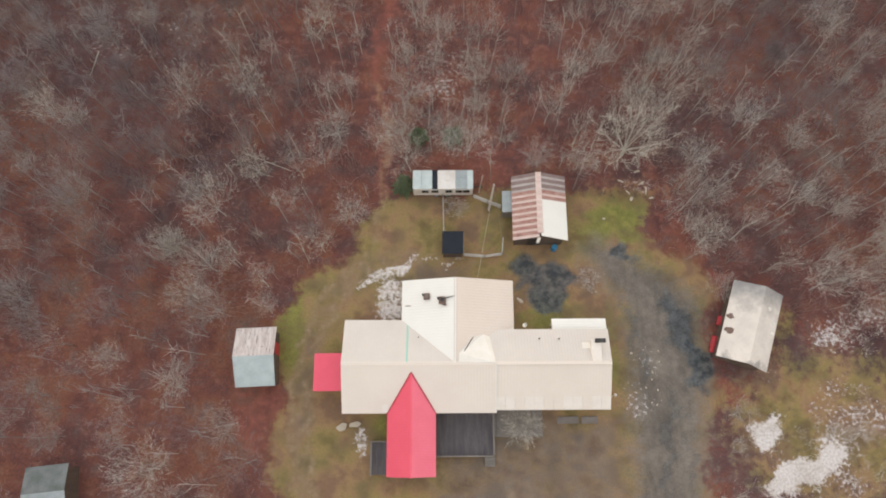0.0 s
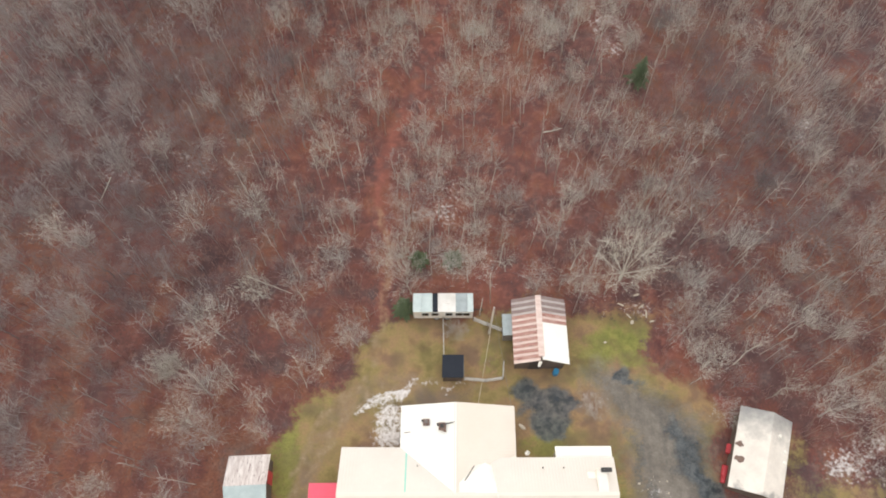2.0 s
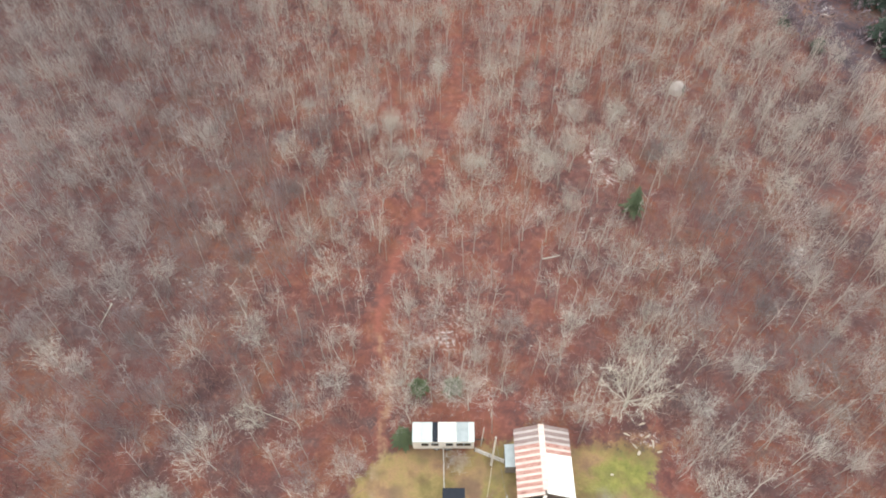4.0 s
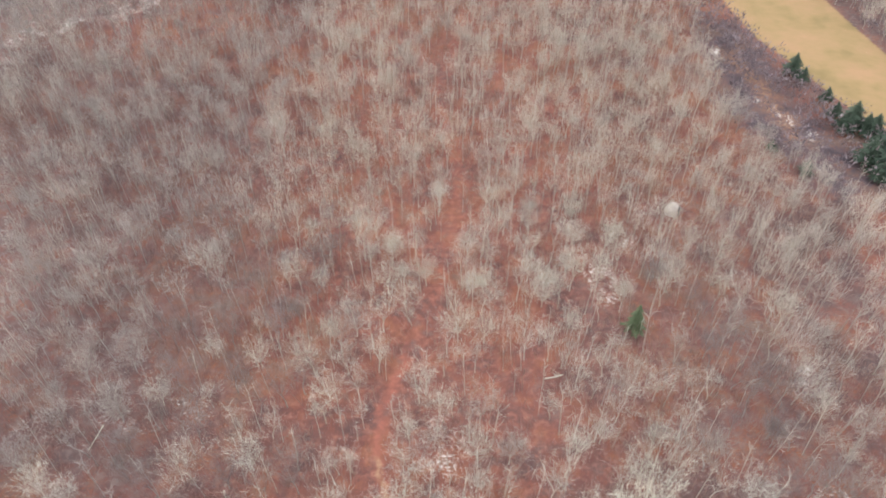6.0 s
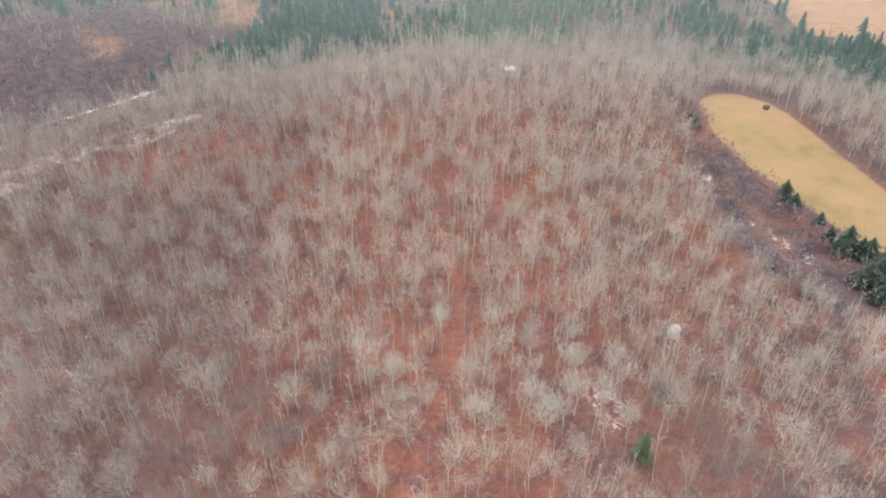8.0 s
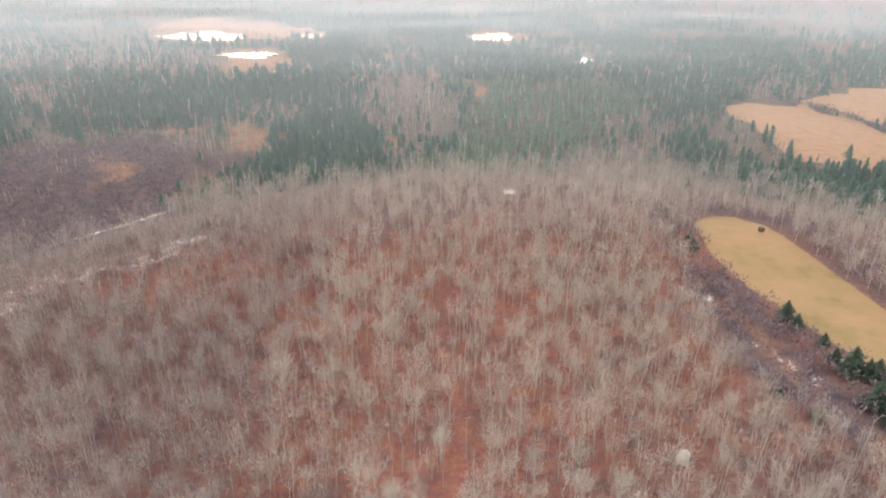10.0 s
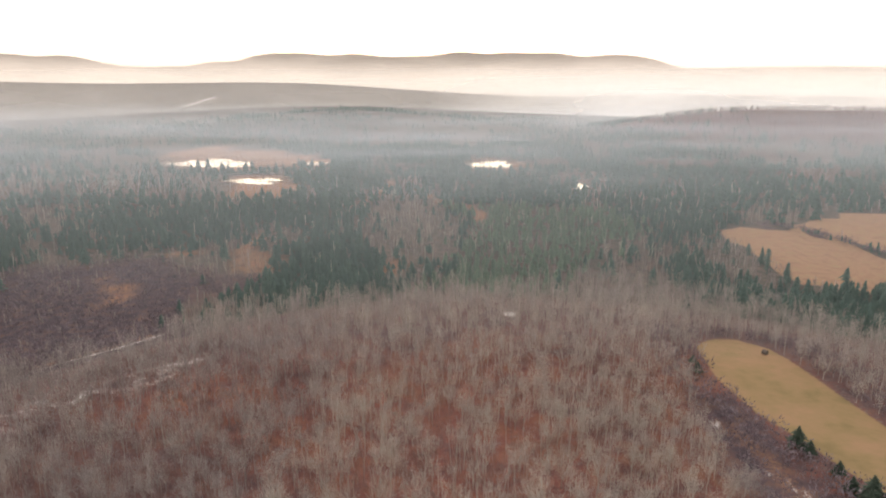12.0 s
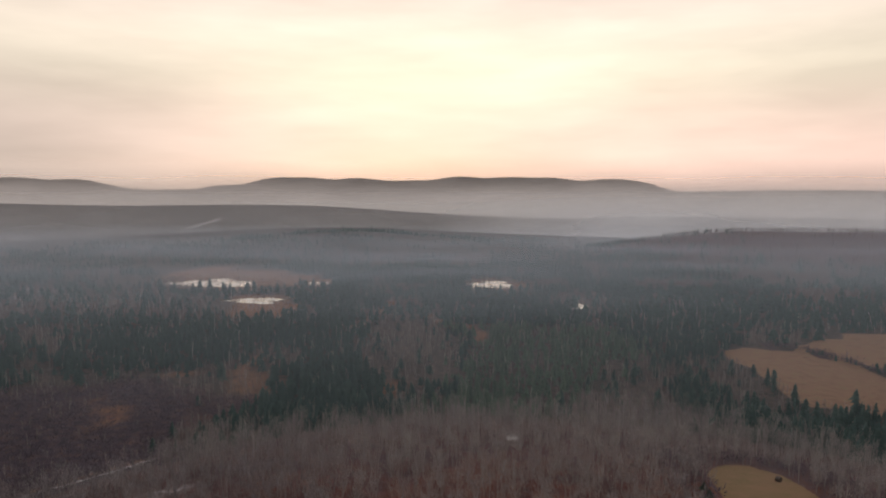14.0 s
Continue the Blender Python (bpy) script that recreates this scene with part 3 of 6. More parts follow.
def cover(x, y):
    """What lies on the ground, as soft masks."""
    d = y - brow(x)
    c = {}
    wx, wy = x + 10 * np.sin(y / 17.0) + 6 * np.sin(y / 7.3 + 1), y + 9 * np.sin(x / 15.0 + 2) + 5 * np.sin(x / 6.1)
    px, py = x + 0.5 * np.sin(y / 0.7) + 0.3 * np.sin(y / 0.31), y + 0.45 * np.sin(x / 0.8 + 1) + 0.3 * np.sin(x / 0.37)
    yard = inside(x + 0.9 * np.sin(y / 1.9) + 0.4 * np.sin(y / 0.8), y + 0.8 * np.sin(x / 2.3) + 0.4 * np.sin(x / 0.9), YARD, 3.4)
    track = lane(x, y, TRACK, 1.3)
    rear = inside(x, y, [(-6, 15), (-6, 21), (-2, 22.6), (3, 22.4), (3, 19), (-3, 15)], 1.5)
    drive = inside(x, y, [(17.6, -30), (18.0, 18), (14, 24), (16, 25.5), (22, 22), (26.5, 19), (26, 8), (24.5, -4), (24, -30)], 4.0)
    front = inside(x, y, [(-2, -30), (-1, 3), (6, 7), (17, 7), (18, -30)], 4.0)
    c["grass"] = np.maximum.reduce([yard, 0.66 * blob(px, py, 37.5, 6.0, 11, 8.5, 0, .5), .5 * blob(px, py, 33.6, 15, 1.6, 4, -20)])
    c["lush"] = (0.85 * blob(px, py, 18.2, 27.6, 4.8, 2.4, 35, .8) + 0.5 * blob(x, y, 5.2, 25.5, 1.6, 2.2) + 0.7 * blob(x, y, -15.2, 15.5, 1.6, 4.5)
                 + 0.6 * blob(x, y, -6.0, 5.8, 1.1, 1.6) + 0.6 * blob(x, y, 10, 16.8, 3.0, 1.2) + 0.5 * blob(x, y, 16.9, 14, .9, 5)
                 + 0.35 * blob(x, y, -13, 21, 3, 2) + 0.3 * blob(x, y, 21, 25, 2.5, 3) + .8 * blob(px, py, 10.3, 1.2, 1.0, .9))
    c["rut"] = np.maximum.reduce([.50 * lane(px * .3 + x * .7, py * .3 + y * .7, PATH[:5], 0.55, .9), *[0.66 * lane(px * .6 + x * .4, py * .6 + y * .4, r, 0.36, .9) for r in RUTS], .5 * lane(x, y, [(-6, 22.4), (-1, 23.2), (4, 22.6)], .5, .9), 0.26 * track])
    c["dirt"] = np.maximum.reduce([0.45 * track, 0.6 * rear, 0.8 * front])
    c["gravel"] = np.maximum(drive * 0.95, 0.35 * blob(x, y, 15, 21, 2.2, 2.6))
    c["wet"] = np.maximum.reduce([1.0 * blob(px, py, 9.6, 21.6, 2.6, 1.5), 0.95 * blob(px, py, 11.6, 20.9, 1.7, 1.9), 1.0 * blob(px, py, 10.9, 18.9, 2.2, 1.6),
                                  .8 * blob(px, py, 8.3, 21.3, 1.4, 2.0), 1.1 * blob(px, py, 18.7, 23.5, .8, 1.2, -20), .6 * blob(px, py, 20.0, 23.2, .9, .6),
                                  0.95 * blob(px, py, 25.3, 12.3, 1.3, 2.8, 8), .75 * blob(px, py, 23.6, 16.0, 1.5, 3.2, 12), 0.50 * blob(px, py, 21.8, 5, .8, 6, -8), .45 * blob(px, py, 23.6, 4, .6, 5, 6),
                                  .45 * blob(px, py, 19.4, 14, .8, 5, 12)])
    c["red"] = np.maximum.reduce([0.7 * lane(px * .4 + x * .6, py * .4 + y * .6, PATH[:7], 0.8, .8), .9 * blob(px, py, 3.2, 27.9, 2.6, 1.9), .75 * blob(px, py, 8, 4, 4, 1.6, 20), .6 * blob(px, py, 3, 0, 4, 1.5), 0.46 * lane(x + 0.8 * np.sin(y / 2.3), y, PATH[6:], 1.3, .9), 1.0 * blob(px, py, 27.8, 9.0, 2.4, 1.4), .6 * blob(px, py, 31.5, 8.2, 2.2, 1.2), .9 * blob(px, py, 36, 9.5, 3, 2), .9 * blob(px, py, 27, 19.5, 2, 2), 0.6 * blob(x, y, -18, 8, 3, 5),
                                  0.5 * blob(x, y, 5, 33.5, 8, 3), 0.4 * blob(x, y, 0, 95, 38, 75, 0, .6), .5 * blob(x, y, 24, 28, 1.6, 8, 20)]) * (1 - 0.5 * yard)
    c["pale"] = np.maximum.reduce([0.75 * blob(x, y, 37, 5, 12, 10, 0, .5), .6 * blob(x, y, 30, 11, 4, 2), 0.65 * smooth(-75, -15, d), .55 * smooth(45, 85, np.abs(x)) * smooth(20, 60, y), 0.45 * blob(x, y, 38, 58, 28, 38),
                                   .55 * blob(x, y, -60, 85, 36, 60, 20), 0.5 * blob(x, y, -40, 48, 22, 12)])
    c["snow"] = np.maximum.reduce([0.76 * blob(x, y, -5.2, 19.0, 1.7, 3.0, 0, .6), 0.80 * lane(px * .4 + x * .6, py * .4 + y * .6, [(-8.2, 20.3), (-6.4, 21.4), (-3.6, 22.2)], .6, .9), .62 * lane(px, py, [(-3.6, 22.7), (0, 23.0), (2.5, 22.8)], .35, .9), 0.64 * blob(x, y, -7.9, 4.9, .8, 1.7, 0, .7),
                                   1.15 * blob(px, py, 31.6, 5.6, 1.6, 1.5, 0, .9), 1.2 * blob(px, py, 34.5, 1.9, 4.6, 1.4, 28, .9), .55 * blob(px, py, 37, 3.6, 4, 3, 20, .8), .40 * blob(x, y, 42, 15.5, 6, 3, 20, .7),
                                   .33 * blob(x, y, 40, 5, 9, 9, 0, .6), 0.34 * blob(x, y, 40.4, 37.6, 3.4, 2.6), 0.48 * blob(x, y, 20.8, 31, 2.2, 1.2),
                                   .46 * blob(x, y, 22.3, 71.4, 3.0, 5.6, 0, .7), .42 * blob(x, y, 27, 79, 2, 3), .6 * lane(px, py, [(58.4, 116), (60.4, 112), (60.6, 107)], .9, .9), 0.66 * blob(px, py, 62.4, 104.3, 1.8, 1.6, 0, .7),
                                   .55 * blob(px, py, 55.6, 132, 1.6, 2.6, 0, .7), 0.36 * blob(x, y, 44.5, 52.8, 3, 4), (.50 + .6 * swirl(x, y, 2.2)) * lane(px + 1.5 * np.sin(y / 1.9), py + 1.5 * np.sin(x / 1.4), [(-113, 190), (-104, 196), (-97, 206), (-97, 222)], 6, .9),
                                   (.30 + .30 * swirl(x, y, 3.0)) * lane(px + 2 * np.sin(y / 2.1), py + 2 * np.sin(x / 1.7), [(-92, 122), (-88, 140), (-81, 147), (-72, 153), (-64, 166)], 6, .9), .28 * lane(px, py, [(-66, 153), (-45, 166), (-30, 172)], 5, .8), 0.36 * blob(x, y, 0, 45, 4, 5), .22 * blob(x, y, 15.2, 21.3, 1.6, 2.2),
                                   .72 * lane(px, py, [(15.5, 200.5), (19, 206), (25.5, 211)], 1.3, .8), .7 * lane(x, y, [(-632, 1712), (-611, 1772), (-584, 1844)], 15, .9), 0.36 * blob(x, y, 19.3, 10, 2.5, 3.5), .30 * blob(x, y, -33, 49, 9, 3)])
    c["field"] = inside(x, y, FIELD, 5.0)
    c["hay"] = np.maximum(inside(wx * .3 + x * .7, wy * .3 + y * .7, FIELD_B, 9), inside(wx * .3 + x * .7, wy * .3 + y * .7, FIELD_C, 9))
    c["bog"] = np.maximum.reduce([0.9 * inside(wx * .5 + x * .5, wy * .5 + y * .5, BOG, 16), .6 * blob(wx, wy, -100, 320, 26, 18, 0, .8), 0.7 * lane(x, y, [(60, 140), (57, 114), (66, 92)], 8), .8 * lane(x, y, [(205, 456), (224, 440), (232, 404), (237, 376)], 3)]) * (1 - c["field"])
    c["pine"] = smooth(8, 50, d) * (1 - c["bog"]) * (0.72 + 0.28 * stands(x, y)) * (1 - 0.8 * smooth(0.3, 0.6, ridge(x, y)))
    streaks = [[(-111, 428), (-114, 395), (-125, 374), (-148, 364)], [(28, 462), (17, 514), (0, 545), (-25, 600)], [(-50, 660), (-60, 547)]]
    c["tan"] = np.maximum.reduce([0.72 * lane(wx * .4 + x * .6, wy * .4 + y * .6, s, 4.5) for s in streaks]
                                 + [k * inside(wx * .5 + x * .5, wy * .5 + y * .5, q, 10) for k, q in zip((0.62, 0.9, 0.85),
                                    ([(-117, 374), (-100, 390), (-87, 382), (-70, 330), (-83, 318), (-102, 337)], [(-176, 567), (-216, 716), (-181, 729), (-133, 644), (-116, 559)],
                                     [(-172, 312), (-160, 322), (-146, 308), (-138, 286), (-144, 274), (-150, 288)]))]
                                 + [.75 * blob(wx, wy, -20, 345, 9, 22, 0, .8), .6 * blob(wx, wy, -183, 320, 6, 9, 0, .8), .5 * blob(wx, wy, -122, 268, 5, 8, 0, .8), .5 * lane(px, py, [(58, 132), (61, 118), (60, 104)], 2.5, .9), .95 * lane(wx * .15 + x * .85, wy * .15 + y * .85, [(-130, 205), (-118, 206), (-107, 214), (-101, 230)], 8),
                                    0.9 * inside(wx * .3 + x * .7, wy * .3 + y * .7, MARSH, 14), .8 * blob(wx, wy, 56, 815, 34, 52, 0, .4), .45 * blob(x, y, 20, 30.5, 5, 2)])
    return c


def axis(lo, hi, step, a, b, grow=1.055, cap=75.0):
    """Fine steps from lo to hi, then ever wider ones out to a and b."""
    mid = list(np.arange(lo, hi + 1e-6, step))
    up, s = [hi], step
    while up[-1] < b:
        s = min(s * grow, cap)
        up.append(up[-1] + s)
    down, s = [lo], step
    while down[-1] > a:
        s = min(s * grow, cap)
        down.append(down[-1] - s)
    return np.array(down[:0:-1] + mid + up[1:])


def build_ground():
    xs, ys = axis(-40, 46, 0.5, -4800, 4800), axis(-12, 52, 0.5, -600, 4850)
    gx, gy = np.meshgrid(xs, ys)
    z = height(gx, gy)
    nx, ny = len(xs), len(ys)
    me = bpy.data.meshes.new("ground")
    me.vertices.add(nx * ny)
    me.vertices.foreach_set("co", np.stack([gx, gy, z], -1).astype(np.float32).ravel())
    i = (np.arange(ny - 1)[:, None] * nx + np.arange(nx - 1)[None, :]).ravel()
    quads = np.stack([i, i + 1, i + nx + 1, i + nx], -1)
    me.loops.add(quads.size)
    me.loops.foreach_set("vertex_index", quads.ravel().astype(np.int32))
    me.polygons.add(len(quads))
    me.polygons.foreach_set("loop_start", np.arange(0, quads.size, 4, dtype=np.int32))
    me.polygons.foreach_set("use_smooth", np.ones(len(quads), bool))
    me.update(calc_edges=True)
    for name, values in cover(gx, gy).items():
        me.attributes.new(name, "FLOAT", "POINT").data.foreach_set("value", values.astype(np.float32).ravel())
    me.materials.append(GROUND)
    tagged(new("ground", me), "leaf-strewn forest floor with a muddy yard, grass and fields", "ground", kind="structure")


build_ground()


# ---- woods ----
def tube(verts, tris, a, b, ra, rb, sides):
    """A tapered limb between two points."""
    a, b = np.asarray(a, float), np.asarray(b, float)
    d = b - a
    d = d / (np.linalg.norm(d) + 1e-9)
    u = np.cross(d, (0.0, 0.0, 1.0) if abs(d[2]) < 0.9 else (1.0, 0.0, 0.0))
    u /= np.linalg.norm(u)
    v = np.cross(d, u)
    i = len(verts)
    for c, r in ((a, ra), (b, rb)):
        for k in range(sides):
            w = 2 * math.pi * k / sides
            verts.append(c + r * (math.cos(w) * u + math.sin(w) * v))
    for k in range(sides):
        n = (k + 1) % sides
        tris.append((i + k, i + n, i + sides + n))
        tris.append((i + k, i + sides + n, i + sides + k))


def sliver(verts, tris, a, b, w, rng):
    """A thin twig that tapers to nothing."""
    a, b = np.asarray(a, float), np.asarray(b, float)
    side = np.cross(b - a, rng.normal(size=3))
    side = side / (np.linalg.norm(side) + 1e-9) * w * 0.5
    i = len(verts)
    verts.extend((a - side, a + side, b))
    tris.append((i, i + 1, i + 2))


def turn_away(d, spread, rng):
    v = d + spread * rng.normal(size=3)
    return v / np.linalg.norm(v)


def bare_tree(seed, tall, wide, limbs, subs, twigs, thick=1.0, fork=0.34, plain=False, twig=0.045, veil=0, fine=0.02):
    """Leafless broadleaf tree, a vase of rising limbs with a haze of twigs: (trunk, crown), each (verts, tris)."""
    rng = np.random.default_rng(seed)
    tv, tt, cv, ct = [], [], [], []
    p, d, r = np.zeros(3), np.array([0.0, 0.0, 1.0]), 0.0105 * tall * thick
    path = [p]
    for k in range(2 if plain else 4):
        q = p + d * tall * fork / (2 if plain else 4)
        tube(tv, tt, p, q, r, r * 0.86, 3 if plain else 6)
        p, r = q, r * 0.86
        d = turn_away(d, 0.10, rng)
        d[2] = max(d[2], 0.85)
        path.append(p)
    arms = []
    for k in range(limbs):
        ang = 2 * math.pi * (k + rng.uniform(-0.35, 0.35)) / limbs
        base = path[-2] + (path[-1] - path[-2]) * rng.uniform(0, 1) if k < limbs - 1 else path[-1]
        out = rng.uniform(0.5, 0.95) * wide
        up = (tall - base[2]) * rng.uniform(0.45, 0.9)
        if k == limbs - 1:
            out, up = 0.2 * wide, (tall - base[2]) * 0.9
        tip = base + np.array([math.cos(ang) * out, math.sin(ang) * out, up])
        bend = base + (tip - base) * 0.5 + np.array([math.cos(ang), math.sin(ang), -0.3]) * out * 0.14 + rng.normal(size=3) * 0.12
        lr = r * rng.uniform(0.36, 0.6)
        arms.append((base, tip))
        if plain:
            tube(cv, ct, base, tip, lr, lr * 0.2, 3)
        else:
            tube(cv, ct, base, bend, lr, lr * 0.6, 4)
            tube(cv, ct, bend, tip, lr * 0.6, lr * 0.2, 3)
        for j in range(subs):
            f = rng.uniform(0.3, 1.0)
            s = base + (bend - base) * f * 2 if f < 0.5 else bend + (tip - bend) * (f - 0.5) * 2
            dd = turn_away((tip - base) / np.linalg.norm(tip - base), 0.6, rng)
            dd[2] = abs(dd[2]) * 0.7 + 0.15
            ln = wide * rng.uniform(0.35, 0.65)
            e = s + dd * ln
            if plain:
                sliver(cv, ct, s, e, twig * 1.6, rng)
            else:
                tube(cv, ct, s, e, lr * 0.30, lr * 0.08, 3)
            for n in range(twigs):
                g = s + (e - s) * rng.uniform(0.35, 1.0)
                sliver(cv, ct, g, g + turn_away(dd, 0.75, rng) * ln * rng.uniform(0.3, 0.7), twig * rng.uniform(0.6, 1.2), rng)
    root = path[-2] - np.array([0, 0, 0.12 * tall])
    for n in range(veil):
        base, tip = arms[int(rng.integers(0, len(arms)))]
        g = base + (tip - base) * rng.uniform(0.35, 1.05) + rng.normal(size=3) * wide * np.array([0.24, 0.24, 0.20])
        dd = (g - root) / np.linalg.norm(g - root)
        sliver(cv, ct, g, g + turn_away(dd, 0.32, rng) * wide * rng.uniform(0.22, 0.46), fine * rng.uniform(0.7, 1.3), rng)
    return (np.array(tv), np.array(tt)), (np.array(cv), np.array(ct))


def joined(kinds):
    return [(np.concatenate([a[0], b[0]]), np.concatenate([a[1], b[1] + len(a[0])])) for a, b in kinds]


def sapling(seed, tall, thick=1.0):
    """A thin young stem with a few rising twigs."""
    rng = np.random.default_rng(seed)
    v, t = [], []
    lean = np.array([*rng.normal(size=2) * 0.06, 1.0])
    top = lean * tall
    tube(v, t, (0, 0, 0), top * 0.55, 0.05 * thick, 0.035 * thick, 3)
    tube(v, t, top * 0.55, top, 0.035 * thick, 0.008, 3)
    for k in range(16):
        f = rng.uniform(0.4, 0.97)
        a = rng.uniform(0, 2 * math.pi)
        ln = tall * rng.uniform(0.10, 0.24)
        s = top * f
        e = s + np.array([math.cos(a) * 0.75, math.sin(a) * 0.75, 0.8]) * ln
        sliver(v, t, s, e, 0.045 * thick, rng)
        sliver(v, t, (s + e) / 2, (s + e) / 2 + turn_away((e - s) / ln, 0.6, rng) * ln * 0.6, 0.035 * thick, rng)
    return np.array(v), np.array(t)


def conifer(seed, tall, wide, tiers, points):
    """Spruce or pine: a stem with uneven, gappy whorls of drooping boughs, fuller on one side."""
    rng = np.random.default_rng(seed)
    v, t = [], []
    if tiers > 3:
        tube(v, t, (0, 0, 0), (0, 0, tall * 0.9), 0.012 * tall, 0.004 * tall, 3)
    side = rng.uniform(0, 2 * math.pi)
    for k in range(tiers):
        f = k / tiers
        z0 = tall * (0.08 + 0.86 * f + rng.uniform(-.02, .02))
        z1 = min(tall, z0 + tall * (1.15 / tiers + 0.07))
        r = (wide * (1 - f) ** 0.75 + 0.04 * wide) * rng.uniform(0.78, 1.15)
        i = len(v)
        v.append(np.array([rng.normal() * .03 * wide, rng.normal() * .03 * wide, z1]))
        w0 = rng.uniform(0, 6)
        for n in range(points * 2):
            w = w0 + math.pi * n / points
            rr = r * (rng.uniform(0.7, 1.3) if n % 2 == 0 else rng.uniform(0.3, 0.5)) * (1 + 0.18 * math.cos(w - side))
            v.append(np.array([math.cos(w) * rr, math.sin(w) * rr, z0 + (rng.uniform(-.06, .04) * tall if n % 2 == 0 else 0.06 * tall)]))
        for n in range(points * 2):
            t.append((i, i + 1 + n, i + 1 + (n + 1) % (points * 2)))
    return np.array(v), np.array(t)


def mesh_of(name, verts, tris, mat, tint=None, smooth_it=False):
    me = bpy.data.meshes.new(name)
    me.vertices.add(len(verts))
    me.vertices.foreach_set("co", np.ascontiguousarray(verts, np.float32).ravel())
    me.loops.add(tris.size)
    me.loops.foreach_set("vertex_index", np.ascontiguousarray(tris, np.int32).ravel())
    me.polygons.add(len(tris))
    me.polygons.foreach_set("loop_start", np.arange(0, tris.size, 3, dtype=np.int32))
    if smooth_it:
        me.polygons.foreach_set("use_smooth", np.ones(len(tris), bool))
    me.update(calc_edges=True)
    if tint is not None:
        me.attributes.new("tint", "FLOAT", "POINT").data.foreach_set("value", np.asarray(tint, np.float32))
    me.materials.append(mat)
    return me


def grove(name, kinds, spots, mat, label, category, rng, size=(0.75, 1.25), skew=1.0):
    """Many trees in one mesh: kinds are (verts, tris), spots are (x, y)."""
    vs, ts, ti, base = [], [], [], 0
    z = height(spots[:, 0], spots[:, 1])
    pick = rng.integers(0, len(kinds), len(spots))
    for k, (kv, kt) in enumerate(kinds):
        sel = np.where(pick == k)[0]
        if not len(sel):
            continue
        w, s, tall = rng.uniform(0, 2 * math.pi, len(sel)), size[0] + (size[1] - size[0]) * rng.uniform(0, 1, len(sel)) ** skew, rng.uniform(0.85, 1.25, len(sel))
        c, n = np.cos(w) * s, np.sin(w) * s
        x = kv[None, :, 0] * c[:, None] - kv[None, :, 1] * n[:, None] + spots[sel, 0][:, None]
        y = kv[None, :, 0] * n[:, None] + kv[None, :, 1] * c[:, None] + spots[sel, 1][:, None]
        h = kv[None, :, 2] * (s * tall)[:, None] + z[sel][:, None] - 0.05
        vs.append(np.stack([x, y, h], -1).reshape(-1, 3))
        ts.append((kt[None] + (base + np.arange(len(sel)) * len(kv))[:, None, None]).reshape(-1, 3))
        sx, sy = spots[sel, 0], spots[sel, 1]
        # regional brightness set in the tint: darker west, east, far rows and brow
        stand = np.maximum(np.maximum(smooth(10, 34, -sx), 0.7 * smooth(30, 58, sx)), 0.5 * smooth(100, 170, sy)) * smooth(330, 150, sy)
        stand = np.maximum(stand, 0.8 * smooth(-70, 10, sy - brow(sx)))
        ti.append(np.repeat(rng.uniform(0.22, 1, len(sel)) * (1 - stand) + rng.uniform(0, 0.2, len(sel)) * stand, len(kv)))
        base += len(sel) * len(kv)
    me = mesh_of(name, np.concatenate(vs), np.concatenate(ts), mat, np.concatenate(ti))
    return tagged(new(name, me), label, category, kind="stuff")


def scatter(step, x0, x1, y0, y1, rng, keep):
    """Jittered spots at about that distance, kept with the chance that keep(x, y) gives."""
    gx, gy = np.meshgrid(np.arange(x0, x1, step), np.arange(y0, y1, step))
    x = gx.ravel() + rng.uniform(-0.5, 0.5, gx.size) * step
    y = gy.ravel() + rng.uniform(-0.5, 0.5, gx.size) * step
    ok = rng.uniform(0, 1, x.size) < keep(x, y)
    return np.stack([x[ok], y[ok]], -1)


def in_view(x, y, margin=12.0):
    """The wedge of land on the far side of the house, with some to spare."""
    return np.abs(x) < margin + 0.70 * np.maximum(y, 0) + 46 * smooth(70, 20, y)


def open_land(x, y):
    """1 where no tree stands: yard, tracks, fields, bog and water."""
    huts = np.maximum.reduce([blob(x, y, -18, 12.6, 4.2, 5.0, 0, .1), blob(x, y, 29.8, 15.5, 5.4, 6.4, 0, .1), blob(x, y, -36.2, 0.7, 3.8, 4.2, 0, .1),
                              blob(x, y, 35, 85, 3.5, 3.5, 0, .1), blob(x, y, 38, 4, 10, 12, 0, .1)])
    c = cover(x, y)
    return np.clip(np.maximum.reduce([inside(x, y, YARD, 3.0), huts, lane(x, y, PATH, 0.9, .3), lane(x, y, [(-118, 174), (-101, 178), (-90, 187)], 13, .2), lane(x, y, [(-126, 198), (-108, 200), (-95, 210)], 13, .2), inside(x, y, FIELD, 6), lane(x, y, [(61, 156), (63, 139), (67, 126), (71, 112), (77, 101)], 6.5, .3), inside(x, y, FIELD_B, 6),
                                      inside(x, y, FIELD_C, 6), (c["bog"] > 0.5) * 0.97, (c["snow"] > 0.7) * (np.hypot(x, y) > 90) * 0.9, lane(x, y, [(-632, 1690), (-611, 1750), (-584, 1844)], 30, .2)]), 0, 1)


def ponds(x, y):
    return np.maximum.reduce([blob(x, y, p[0], p[1] - 12, p[2] * 1.05, p[3] + 18, p[4], .1) for p in PONDS])


PONDS = [(-262, 815, 74, 36, -40), (-150, 826, 17, 11, 10), (-178, 656, 25, 22, -25), (55, 812, 26, 40, 5), (120, 628, 6, 20, -22)]

